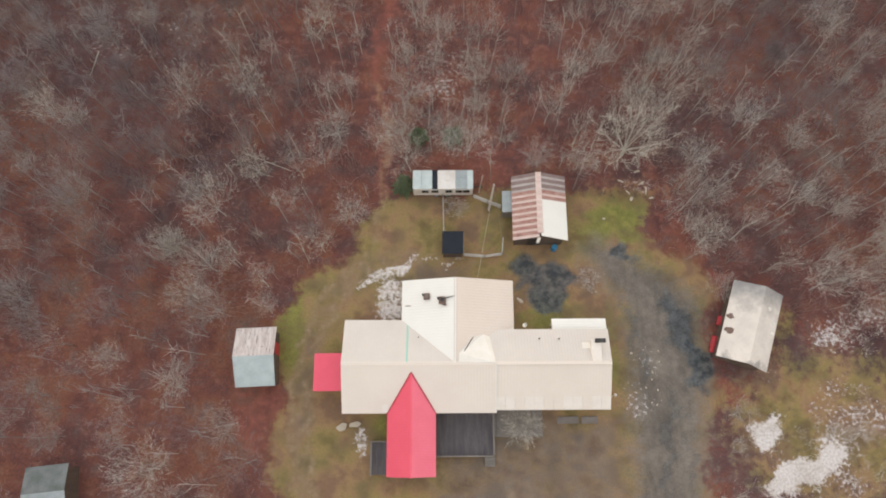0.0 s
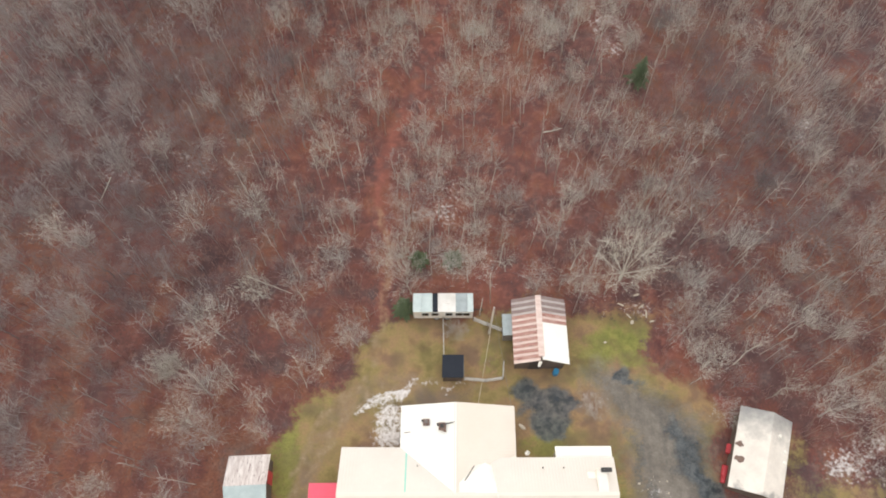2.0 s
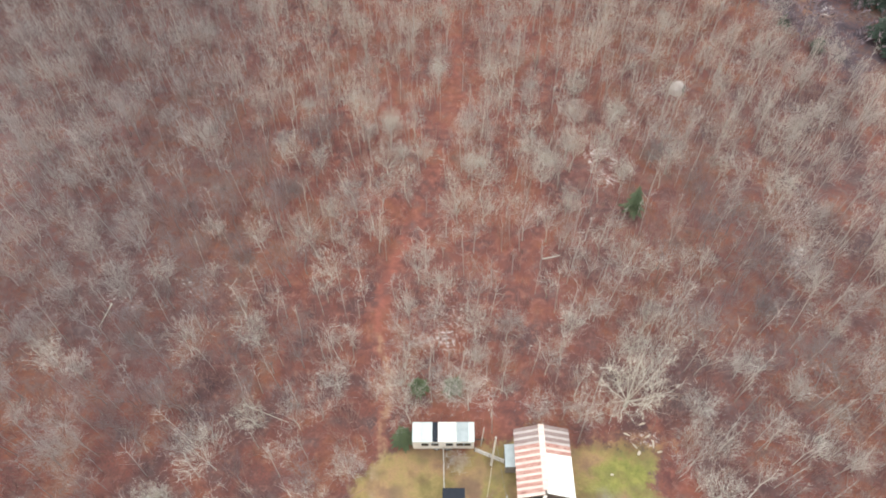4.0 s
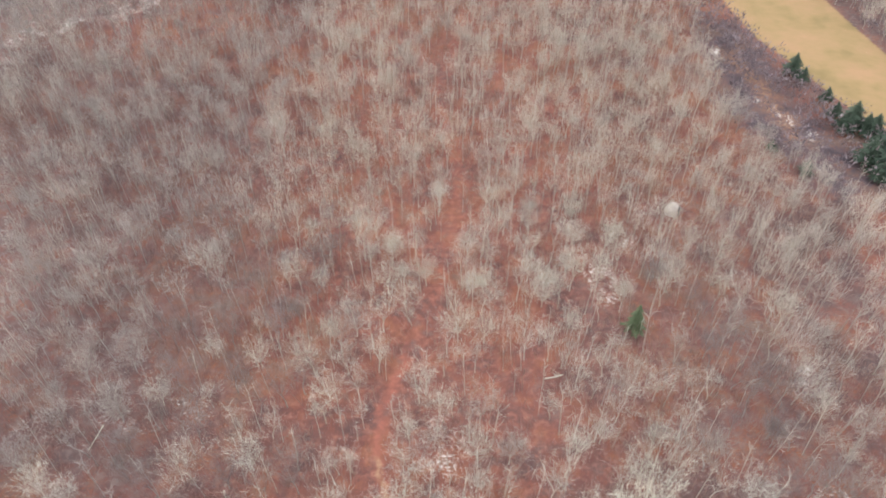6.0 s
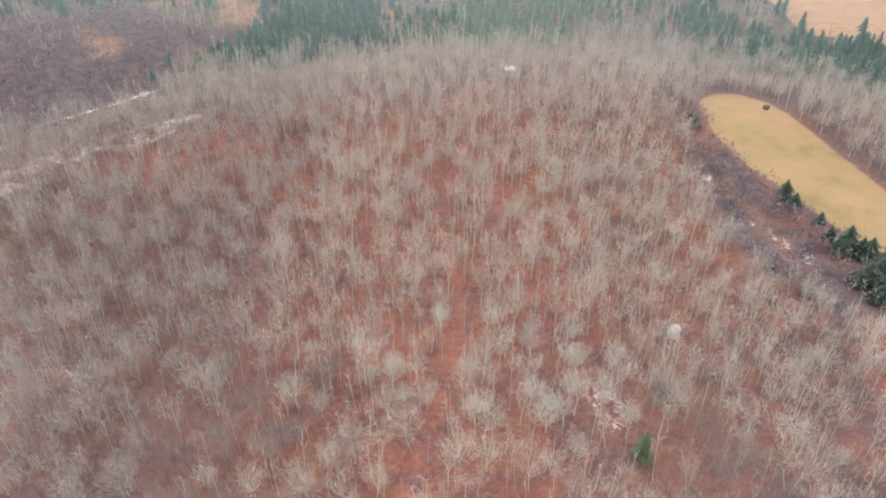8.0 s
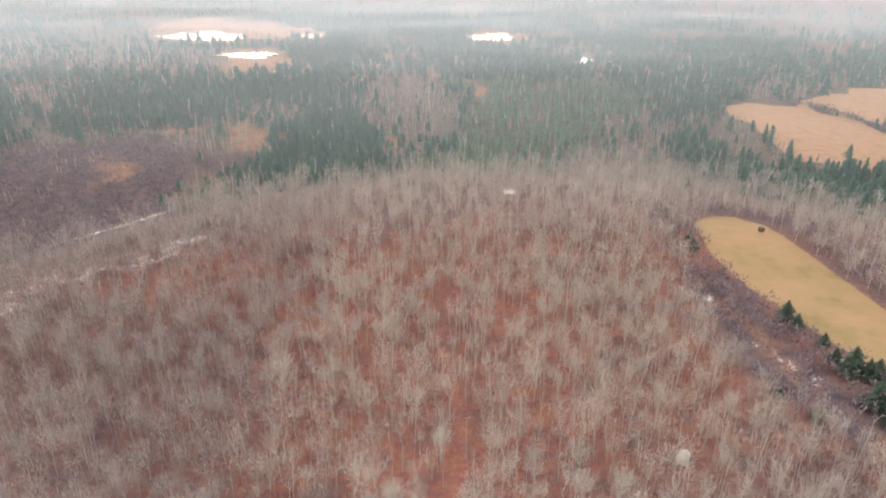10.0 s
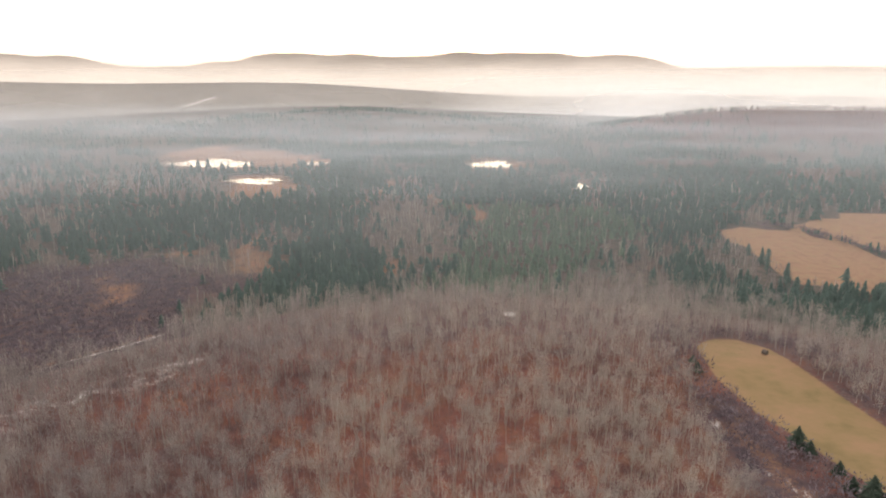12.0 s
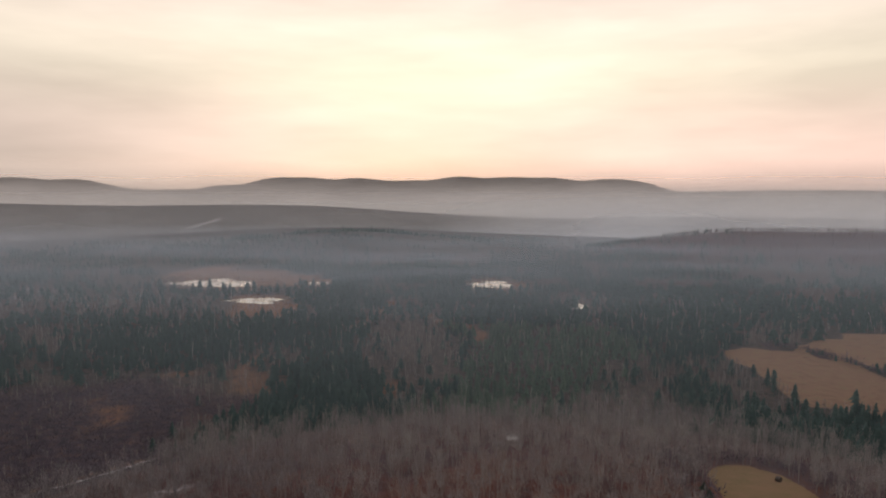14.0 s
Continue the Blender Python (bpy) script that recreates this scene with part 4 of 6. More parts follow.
# trees that can be told apart round the yard
NEAR = [(-4.2, 36.4), (0.8, 35.8), (2.8, 34.2), (-3.3, 32.7), (-8.9, 27.1), (-12.1, 23.8), (10.2, 33.2), (26.6, 24.4), (21.6, 37.4), (25.0, 25.6),
        (31.7, 37.8), (33.0, 29.9), (37.1, 35.4), (3.8, 43.0), (-3.7, 41.4), (-13.3, 47.7), (-20.5, 42.0), (-26.6, 45.0), (-38.8, 37.8), (-41.4, 38.5),
        (-23.2, 21.8), (-20.6, 22.4), (-22.2, 17.4), (-17.2, 17.4), (-20.2, 6.5), (-17.8, 3.2), (-27.0, 2.4), (-29.6, 9.2), (-25.1, 9.7), (-23.5, 15.4),
        (-32.1, 12.8), (-37.2, 19.1), (-22.7, 27.8), (-19.2, 32.3), (-11.0, 36.6), (26.2, 45.7), (17.4, 45.0), (13.1, 41.0), (37.4, 19.5), (40.9, 27.5),
        (26.1, 33.5), (6.6, 39.1)]
wood_rng = np.random.default_rng(11)

TALL_KINDS = [bare_tree(s, tall, wide, limbs, 6, 3, 0.80, twig=0.028, veil=int(120 * wide * wide), fine=0.020) for s, tall, wide, limbs in
              ((1, 7.0, 1.8, 7), (2, 7.8, 2.2, 8), (3, 6.2, 1.5, 7), (4, 8.2, 2.0, 8), (5, 5.8, 1.9, 7), (6, 7.4, 1.5, 6), (7, 5.4, 1.4, 6), (8, 6.6, 2.5, 8))]
TALL_KINDS += [bare_tree(s, tall, wide, 11, 8, 3, 1.0, 0.28, twig=0.032, veil=760, fine=0.022) for s, tall, wide in ((9, 5.0, 1.6), (10, 5.8, 1.9), (18, 6.4, 2.2))]
MID_KINDS = [bare_tree(s, tall, wide, 6, 4, 3, 1.0, fork, True, 0.040, veil=int(78 * wide * wide), fine=0.036) for s, tall, wide, fork in
             ((11, 7.2, 2.1, .34), (12, 8.0, 2.4, .38), (13, 6.8, 1.7, .40), (14, 8.2, 2.0, .42), (15, 6.4, 2.5, .30), (16, 6.8, 1.5, .44), (17, 5.6, 1.9, .33))]
FAR_KINDS = [bare_tree(s, tall, wide, 5, 2, 1, 1.1, 0.33, True, 0.07, veil=int(25 * wide * wide), fine=0.075) for s, tall, wide in
             ((21, 7.2, 2.1), (22, 8.0, 2.3), (23, 6.8, 2.0), (24, 8.4, 2.2), (25, 6.4, 2.6))]
STEMS = [sapling(s, tall) for s, tall in ((41, 5.0), (42, 6.5), (43, 4.2), (44, 7.5), (45, 5.8))]


def wood_keep(x, y):
    d = y - brow(x)
    ok = in_view(x, y) & (d < 4 + 22 * swirl(x, y, 15.0)) & (open_land(x, y) < 0.35)
    return ok * (0.95 - 0.12 * blob(x, y, 2, 100, 22, 70)) * (1 - 0.92 * inside(x, y, DARK_STAND, 8))


spots = scatter(3.55, -260, 220, -28, 300, wood_rng, wood_keep)
for px, py in NEAR:
    spots = spots[np.hypot(spots[:, 0] - px, spots[:, 1] - py) > 2.6]
for px, py, q in ((19.4, 34.6, 3.6), (24.5, 61.3, 3.2), (24.0, 57.6, 2.4), (35.0, 84.9, 2.4)):
    spots = spots[np.hypot(spots[:, 0] - px, spots[:, 1] - py) > q]
near_order = np.argsort(np.hypot(spots[:, 0] - 2, (spots[:, 1] - 40) * 0.8))
single, rest = spots[near_order[:240]], spots[near_order[240:]]


def tree_thing(name, kind, label, bark=BARK, twig=TWIGS, category="tree"):
    root = tagged(new(name), label, category, "bare trees in the wood")
    for part_name, (v, t), mat in (("trunk", kind[0], bark), ("crown", kind[1], twig)):
        ob = new(part_name, mesh_of(part_name, v, t, mat, np.zeros(len(v))))
        ob.parent = root
    return root


trees = [tree_thing("bare_tree", k, "leafless grey broadleaf tree standing in the red-brown wood") for k in TALL_KINDS]
pale_ones = [tree_thing("bare_tree", k, "leafless pale grey tree with a dense round crown of twigs", PALE_BARK, PALE_BARK) for k in TALL_KINDS[8:]]
# darker kinds, picked more often towards west and east
dull = [tree_thing("bare_tree", k, "leafless dull grey-mauve broadleaf tree standing in the wood", DULL_BARK, DULL_TWIGS) for k in TALL_KINDS]
trees += dull + pale_ones
first = set()
for n, (x, y) in enumerate(list(NEAR) + [tuple(s) for s in single]):
    k = int(wood_rng.integers(0, len(TALL_KINDS)))
    if n < len(NEAR) and n % 2 == 0:
        k = 2 * len(TALL_KINDS) + n % len(pale_ones)
    elif wood_rng.uniform() < 0.75 * float(smooth(10, 26, -x)) + 0.6 * float(smooth(22, 34, x)):
        k += len(TALL_KINDS)
    s = wood_rng.uniform(0.8, 1.15) if n >= len(NEAR) else wood_rng.uniform(0.95, 1.2)
    m = pose(x, y, float(height(x, y)) - 0.05, wood_rng.normal() * 2, wood_rng.normal() * 2, wood_rng.uniform(0, 360)) @ Matrix.Scale(s, 4)
    if k not in first:
        first.add(k)
        trees[k].matrix_basis = m
    else:
        made = copy_thing(trees[k], m)
        made.scale = (s, s, s * wood_rng.uniform(0.9, 1.1))

big = tree_thing("gnarled_tree", bare_tree(77, 7.8, 4.0, 13, 9, 5, 3.0, 0.2, twig=0.05, veil=700, fine=0.022), "wide leafless tree with thick pale forked limbs", BARK, BARK)
big.matrix_basis = pose(19.4, 34.6, 0, 0, 0, 40)

whole, middle, light = joined(TALL_KINDS), joined(MID_KINDS), joined(FAR_KINDS)
dist = np.hypot(rest[:, 0], rest[:, 1])
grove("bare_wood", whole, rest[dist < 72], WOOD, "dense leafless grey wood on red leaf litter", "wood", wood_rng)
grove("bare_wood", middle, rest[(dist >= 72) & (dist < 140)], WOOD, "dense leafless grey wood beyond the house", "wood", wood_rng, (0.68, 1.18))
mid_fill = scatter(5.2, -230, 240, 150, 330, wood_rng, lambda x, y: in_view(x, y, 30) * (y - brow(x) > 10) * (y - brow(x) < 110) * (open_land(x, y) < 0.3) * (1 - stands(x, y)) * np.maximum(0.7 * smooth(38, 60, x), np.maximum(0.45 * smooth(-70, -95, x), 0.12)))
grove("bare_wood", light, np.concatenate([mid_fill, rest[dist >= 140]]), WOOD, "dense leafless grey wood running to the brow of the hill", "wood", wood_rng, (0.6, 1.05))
fill = scatter(2.6, -240, 220, -28, 290, wood_rng, lambda x, y: in_view(x, y) * (y - brow(x) < 50) * (open_land(x, y) < 0.3) * (0.55 - 0.3 * smooth(100, 220, y)))
grove("saplings", STEMS, fill, WOOD, "thin leafless saplings between the trees", "saplings", wood_rng, (0.6, 1.2))


def sprout(seed, tall, stems):
    """A clump of thin rising shoots."""
    rng = np.random.default_rng(seed)
    v, t = [], []
    for k in range(stems):
        a = np.array([rng.normal() * .25, rng.normal() * .25, 0])
        b = a + np.array([rng.normal() * .32, rng.normal() * .32, 1.0]) * tall * rng.uniform(.55, 1.1)
        sliver(v, t, a, b, 0.05, rng)
        m = a + (b - a) * rng.uniform(.4, .7)
        sliver(v, t, m, m + np.array([rng.normal() * .35, rng.normal() * .35, .6]) * tall * .4, 0.035, rng)
    return np.array(v), np.array(t)


SHOOTS = [sprout(s, tall, n) for s, tall, n in ((71, 1.8, 7), (72, 2.8, 6), (73, 3.6, 6), (74, 1.2, 8))]
under = scatter(1.0, -85, 85, 14, 180, wood_rng, lambda x, y: in_view(x, y, 4) * (y - brow(x) < 0) * (open_land(x, y) < 0.3) * (lane(x, y, PATH, 0.9, .5) < .4) * (0.25 + 0.6 * smooth(0.35, 0.6, swirl(x, y, 7.0))) * (1 - 0.4 * smooth(110, 170, y)) * (0.75 + 0.25 * smooth(40, 62, y)))
grove("undergrowth", SHOOTS, under, SHOOT, "thin reddish-grey leafless shoots over the leaf litter", "undergrowth", wood_rng, (0.6, 1.3))
BUSHES = joined([bare_tree(s, 2.4, 1.5, 4, 2, 1, 1.0, 0.25, True, 0.09, veil=13, fine=0.26) for s in (51, 52, 53)])
shrubs = scatter(2.9, -240, 260, 90, 470, wood_rng, lambda x, y: 0.9 * (cover(x, y)["bog"] > 0.35) * (cover(x, y)["field"] < 0.3) * (1 - 0.55 * (cover(x, y)["tan"] > 0.4)))
grove("shrubs", BUSHES, shrubs, DARK_TWIGS, "low leafless dark shrubs on the bog and field edge", "shrubs", wood_rng, (0.8, 1.7))
ring = scatter(2.1, 46, 110, 84, 200, wood_rng, lambda x, y: 0.8 * (inside(x, y, FIELD, 26) > 0.05) * (inside(x, y, FIELD, 4) < 0.3))
grove("shrubs", BUSHES, ring, DARK_TWIGS, "dark mauve leafless brush round the mown field", "shrubs", wood_rng, (0.6, 1.4))
TUFTS = joined([bare_tree(s, 0.9, 0.8, 5, 2, 2, 1.0, 0.2, True, 0.03, veil=40, fine=0.03) for s in (54, 55)])
tufts = scatter(0.9, 27, 48, -6, 20, wood_rng, lambda x, y: 0.45 * (cover(x, y)["snow"] > 0.32) * (blob(x, y, 29.8, 15.5, 4, 5.5) < .2))
grove("brush", TUFTS, tufts, BIRCH, "pale dead brush and stalks on rough ground", "brush", wood_rng, (0.5, 1.2))
reeds = scatter(5.5, -380, 150, 640, 960, wood_rng, lambda x, y: 0.55 * np.maximum.reduce([(blob(x, y, p[0], p[1], p[2] * 1.25, p[3] * 1.5, p[4], .3) > .2) * (0.5 + (blob(x, y, p[0], p[1], p[2], p[3], p[4], .5) < .55)) for p in PONDS]))
grove("reeds", BUSHES, reeds, STRAW, "pale scrub and reeds round the marsh ponds", "reeds", wood_rng, (0.9, 1.9))
birch_kinds = joined([bare_tree(61, 10, 1.1, 5, 4, 1, 0.9, 0.5, True, 0.07, veil=14, fine=0.07), bare_tree(62, 11, 1.0, 5, 4, 1, 0.9, 0.55, True, 0.07, veil=14, fine=0.07), bare_tree(64, 9, 1.3, 5, 4, 1, 0.9, 0.4, True, 0.07, veil=14, fine=0.07)])
birches = scatter(9, -300, 330, 60, 620, wood_rng, lambda x, y: in_view(x, y, 60) * (open_land(x, y) < 0.4) * (blob(x, y, 68, 120, 26, 66) < 0.4) * np.where(y - brow(x) > -10, np.where(y - brow(x) > 85, 0.8 * smooth(0.58, 0.75, swirl(x, y, 17.0)) * (1 - 0.6 * stands(x, y)) + 0.05, 0.40), 0.02))
grove("birches", birch_kinds, birches, BIRCH, "slender pale birches among grey trees and conifers", "birches", wood_rng, (0.6, 1.1))

# conifers down in the valley and on the far slopes
PINES = [conifer(s, tall, wide, 6, 5) for s, tall, wide in ((81, 8.0, 3.0), (82, 9.2, 3.2), (83, 6.4, 2.9), (84, 10.2, 2.8), (85, 5.4, 2.8))]
PINES_FAR = [conifer(s, tall, wide, 3, 4) for s, tall, wide in ((91, 9.5, 3.9), (92, 11.5, 4.2), (93, 7.8, 3.7))]


def pine_keep(lo, hi):
    def keep(x, y):
        r, d = np.hypot(x, y), y - brow(x)
        c = cover(x, y)
        ok = (r >= lo) & (r < hi) & in_view(x, y, 70) & ((d > 2 + 34 * swirl(x, y, 19.0)) | (inside(x, y, DARK_STAND, 10) > 0.5)) & (open_land(x, y) < 0.3) & (ponds(x, y) < 0.3) & (c["tan"] < 0.45)
        return ok * np.where(ridge(x, y) > 0.45, np.where(x < 430, 0.10, 0.0), np.maximum(0.04 + 0.84 * stands(x, y), 0.7 * inside(x, y, DARK_STAND, 8)) * np.where(r > 520, 0.85, 1))
    return keep


PINES_HAZY = [conifer(s, tall, wide, 2, 3) for s, tall, wide in ((94, 13, 4.2), (95, 15, 4.8), (96, 11, 3.8))]
valley = scatter(4.2, -420, 420, 165, 520, wood_rng, pine_keep(190, 520))
young = inside(valley[:, 0], valley[:, 1], CONIFER_STANDS[3], 20) > wood_rng.uniform(0, 1, len(valley))
grove("conifer_wood", PINES, valley[~young], NEEDLES, "dark green conifer wood in the valley", "conifers", wood_rng, (0.42, 1.2), 1.6)
grove("conifer_wood", PINES, valley[young], YOUNG_NEEDLES, "lighter green stand of young pines", "conifers", wood_rng, (0.38, 0.95), 1.5)
grove("conifer_wood", PINES_FAR, scatter(6.0, -800, 800, 400, 1050, wood_rng, pine_keep(520, 1050)), NEEDLES, "dark conifer wood on the valley floor", "conifers", wood_rng, (0.45, 1.2), 1.8)
grove("conifer_wood", PINES_HAZY, scatter(9.0, -900, 800, 700, 1600, wood_rng, pine_keep(1050, 1600)), NEEDLES, "far conifer wood under mist", "conifers", wood_rng, (0.35, 0.75), 1.3)
tall_ones = scatter(5.0, -125, -20, 225, 420, wood_rng, lambda x, y: 0.85 * inside(x + 24 * (swirl(y, x, 14.0) - 0.5), y + 40 * (swirl(x, y, 17.0) - 0.5), CONIFER_STANDS[1], 8) * smooth(0.40, 0.50, swirl(x, y, 9.0)))
grove("conifer_wood", PINES, tall_ones, NEEDLES, "clump of tall dark conifers below the brow", "conifers", wood_rng, (0.6, 1.25))
tall_ones = scatter(4.4, 84, 260, 165, 375, wood_rng, lambda x, y: 0.75 * inside(x, y, DARK_STAND, 8) * in_view(x, y, 20))
grove("conifer_wood", PINES, tall_ones, NEEDLES, "tall dark conifers behind the mown field", "conifers", wood_rng, (0.4, 1.05), 1.4)


def spray(seed, tall, wide, count, width):
    """A leafless tree far off: a stem and a rising brush of branches."""
    rng = np.random.default_rng(seed)
    v, t = [], []
    sliver(v, t, (0, 0, 0), (0, 0, tall * .9), width * .8, rng)
    sliver(v, t, (0, 0, 0), (rng.normal() * .3, 0, tall * .8), width * .8, rng)
    for k in range(count):
        w, f = rng.uniform(0, 2 * math.pi), rng.uniform(.22, .75)
        a = np.array([0, 0, tall * f])
        out = wide * rng.uniform(.35, 1) * (1.15 - .5 * f)
        sliver(v, t, a, a + np.array([math.cos(w) * out, math.sin(w) * out, tall * rng.uniform(.12, .32)]), width * rng.uniform(.6, 1.3), rng)
    return np.array(v), np.array(t)


GREYS = [spray(s, tall, wide, 15, .24) for s, tall, wide in ((31, 8.5, 2.2), (32, 9.5, 2.0), (33, 7.5, 2.5), (34, 10.0, 1.7))]
GAP_WOOD = bark_material("grey_mauve_twigs", (0.47, 0.405, 0.375), (0.25, 0.20, 0.205), (0.40, 0.34, 0.31), True)
RIDGE_WOOD = bark_material("mauve_brown_twigs", (0.26, 0.20, 0.195), (0.14, 0.105, 0.108), (0.22, 0.165, 0.16), True)


hedge = scatter(2.6, 200, 262, 360, 466, wood_rng, lambda x, y: 0.85 * (lane(x, y, [(216, 447), (226, 438), (233, 404), (240, 372), (252, 350)], 3.2, .3) > .5))
thick_hedge = wood_rng.uniform(0, 1, len(hedge)) < 0.35
grove("hedge", PINES, hedge[thick_hedge], NEEDLES, "small dark conifers in the hedge between hay fields", "hedge", wood_rng, (0.25, 0.6))
grove("hedge", BUSHES, hedge[~thick_hedge], DARK_TWIGS, "leafless brush in the hedge between hay fields", "hedge", wood_rng, (1.0, 2.0))


def gap_keep(x, y):
    ok = in_view(x, y, 40) & (y - brow(x) > 12) & (open_land(x, y) < 0.35) & (ponds(x, y) < 0.3) & (ridge(x, y) < 0.3)
    return ok * (0.10 + 0.62 * (1 - stands(x, y)) * smooth(1000, 500, y) + 0.9 * inside(x, y, BARE, 10)) * (0.35 + 0.65 * smooth(0.3, 0.55, swirl(x, y + 90, 23.0)))


grove("bare_wood", GREYS, scatter(5.0, -460, 560, 190, 1000, wood_rng, gap_keep), GAP_WOOD, "mauve-grey leafless trees in gaps between conifers", "wood", wood_rng, (0.55, 0.95))
bog_trees = scatter(4.0, -240, -60, 170, 400, wood_rng, lambda x, y: in_view(x, y, 10) * (cover(x, y)["bog"] > 0.4) * (0.75 * smooth(0.55, 0.68, swirl(x, y, 13.0)) + 0.03))
grove("bare_wood", GREYS, bog_trees, GAP_WOOD, "thin clumps of leafless grey trees on the bog", "wood", wood_rng, (0.35, 0.75))
grove("bare_wood", GREYS, scatter(6.5, -200, 900, 700, 1250, wood_rng, lambda x, y: in_view(x, y, 40) * (ridge(x, y) > 0.3) * 0.8), RIDGE_WOOD,
      "mauve-brown leafless wood on the hazy ridge", "wood", wood_rng, (0.6, 1.0))

def bough_tier(seed, r, drop, tint):
    """One uneven whorl of separate drooping boughs, top at the origin, each a ragged fan of sprays."""
    rng = np.random.default_rng(seed)
    v, t = [], []
    n = int(rng.integers(10, 13))
    for k in range(n):
        w = 2 * math.pi * (k + rng.uniform(-.4, .4)) / n
        q = r * rng.uniform(0.6, 1.2)
        d, side = np.array([math.cos(w), math.sin(w), 0]), np.array([-math.sin(w), math.cos(w), 0])
        fall = drop * rng.uniform(0.35, 0.9)
        for j in range(6):
            f = (j + 1) / 6
            root = d * q * max(0, f - .35) + np.array([0, 0, -fall * max(0, f - .35)])
            tip = d * q * f + np.array([0, 0, -fall * f * f])
            wide = q * rng.uniform(.30, .55) * (1.2 - f)
            i = len(v)
            v.extend((root, tip + side * wide + d * rng.normal() * .05 * q, tip + d * q * .10, tip - side * wide + np.array([0, 0, rng.normal() * .06 * q])))
            t.extend(((i, i + 1, i + 2), (i, i + 2, i + 3)))
    return mesh_of("bough_tier", np.array(v), np.array(t), SCRUB, np.full(len(v), tint))


def evergreen_kind(seed, tall, wide, tiers, tint):
    stem = ([], [])
    tube(*stem, (0, 0, 0), (0, 0, tall * .9), 0.014 * tall, 0.004 * tall, 6)
    trunk = mesh_of("trunk", np.array(stem[0]), np.array(stem[1]), BARK, np.zeros(len(stem[0])))
    return trunk, [(tall * (0.24 + 0.76 * k / (tiers - 1)), bough_tier(seed + k, wide * (1 - k / tiers) ** 0.8, tall * 1.5 / tiers, tint)) for k in range(tiers)]


EVERGREENS = [evergreen_kind(101, 5.0, 1.5, 9, 0.9), evergreen_kind(202, 4.8, 2.3, 11, 0.2), evergreen_kind(303, 2.4, 1.2, 7, 1.0)]
green_rng = np.random.default_rng(5)
thicket = [(1, green_rng.uniform(67.5, 75), green_rng.uniform(91, 107), green_rng.uniform(0.75, 1.2)) for k in range(16)]
edge = [(1, 69.4 - 0.2 * (y - 112) + green_rng.normal() * 1.2, y, green_rng.uniform(0.45, 0.7)) for y in (110, 115, 122, 158, 164)]
for k, x, y, s in [(0, 24.5, 61.3, 1.0), (2, -2.5, 36.6, 1.0), (2, 1.25, 36.7, 1.0), (2, -4.0, 30.9, 1.1), (1, 67.2, 124.5, 1.0), (1, 55.2, 100.2, .5),
                   (1, 58.6, 94, .6)] + thicket + edge:
    ob = tagged(new("evergreen"), "small dark green conifer among bare trees" if k else "young bright green conifer among bare trees", "conifer", "evergreens by the field")
    new("trunk", EVERGREENS[k][0]).parent = ob
    for z, me in EVERGREENS[k][1]:
        tier = new("bough_tier", me)
        tier.parent = ob
        tier.matrix_basis = pose(0, 0, z, 0, 0, 37 * z)
    ob.matrix_basis = pose(x, y, float(height(x, y)) - 0.05, 0, 0, 40 * x) @ Matrix.Scale(s, 4)


white_birch = tree_thing("birch", bare_tree(63, 7.5, 1.3, 6, 5, 3, 1.2, 0.5, veil=120, fine=0.03), "white-barked leafless birch by the field", BIRCH, BIRCH)
white_birch.matrix_basis = pose(57.0, 91.5, float(height(57.0, 91.5)) - 0.05, 0, 6, 0)


def fallen_log(ax, ay, bx, by, r, seed):
    """A fallen trunk with a few broken stubs."""
    rng = np.random.default_rng(seed)
    v, t = [], []
    a, b = np.array([ax, ay, float(height(ax, ay)) + r]), np.array([bx, by, float(height(bx, by)) + r * 0.7])
    m = (a + b) / 2 + np.array([rng.normal() * .15, rng.normal() * .15, 0])
    tube(v, t, a, m, r, r * .85, 8)
    tube(v, t, m, b, r * .85, r * .5, 8)
    for k in range(5):
        s = a + (b - a) * rng.uniform(.4, .95)
        tube(v, t, s, s + np.array([*rng.normal(size=2) * .5, rng.uniform(.1, .4)]), r * .35, r * .1, 4)
    tagged(new("fallen_log", mesh_of("fallen_log", np.array(v), np.array(t), BARK, np.full(len(v), .4))), "pale fallen tree trunk on the leaf litter", "log", "fallen trunks")


for k, (ax, ay, bx, by, r) in enumerate(((-21.2, 34.9, -16.0, 32.8, .05), (-38.6, 47.5, -39.2, 44.4, .07), (12.3, 53.8, 14.6, 54.4, .1), (-20.5, 33.4, -18.0, 32.2, .04))):
    fallen_log(ax, ay, bx, by, r, k)


# ---- water and haze sheets ----
def water_material():
    """Pond surface coloured pale for thin ice and the reflected low sky, with darker wet patches."""
    m, nt, b = material("pale_pond_surface")
    co = object_co(nt)
    n = noise_node(nt, co, 0.07, 5.0, 0.6)
    col = ramp_node(nt, n, [(0.40, (0.28, 0.20, 0.15)), (0.47, (0.52, 0.44, 0.39)), (0.54, (0.80, 0.75, 0.71)), (0.64, (0.88, 0.83, 0.80))])
    link(nt, col, b.inputs["Base Color"])
    b.inputs["Roughness"].default_value = 0.08
    b.inputs["Specular IOR Level"].default_value = 1.0
    return m


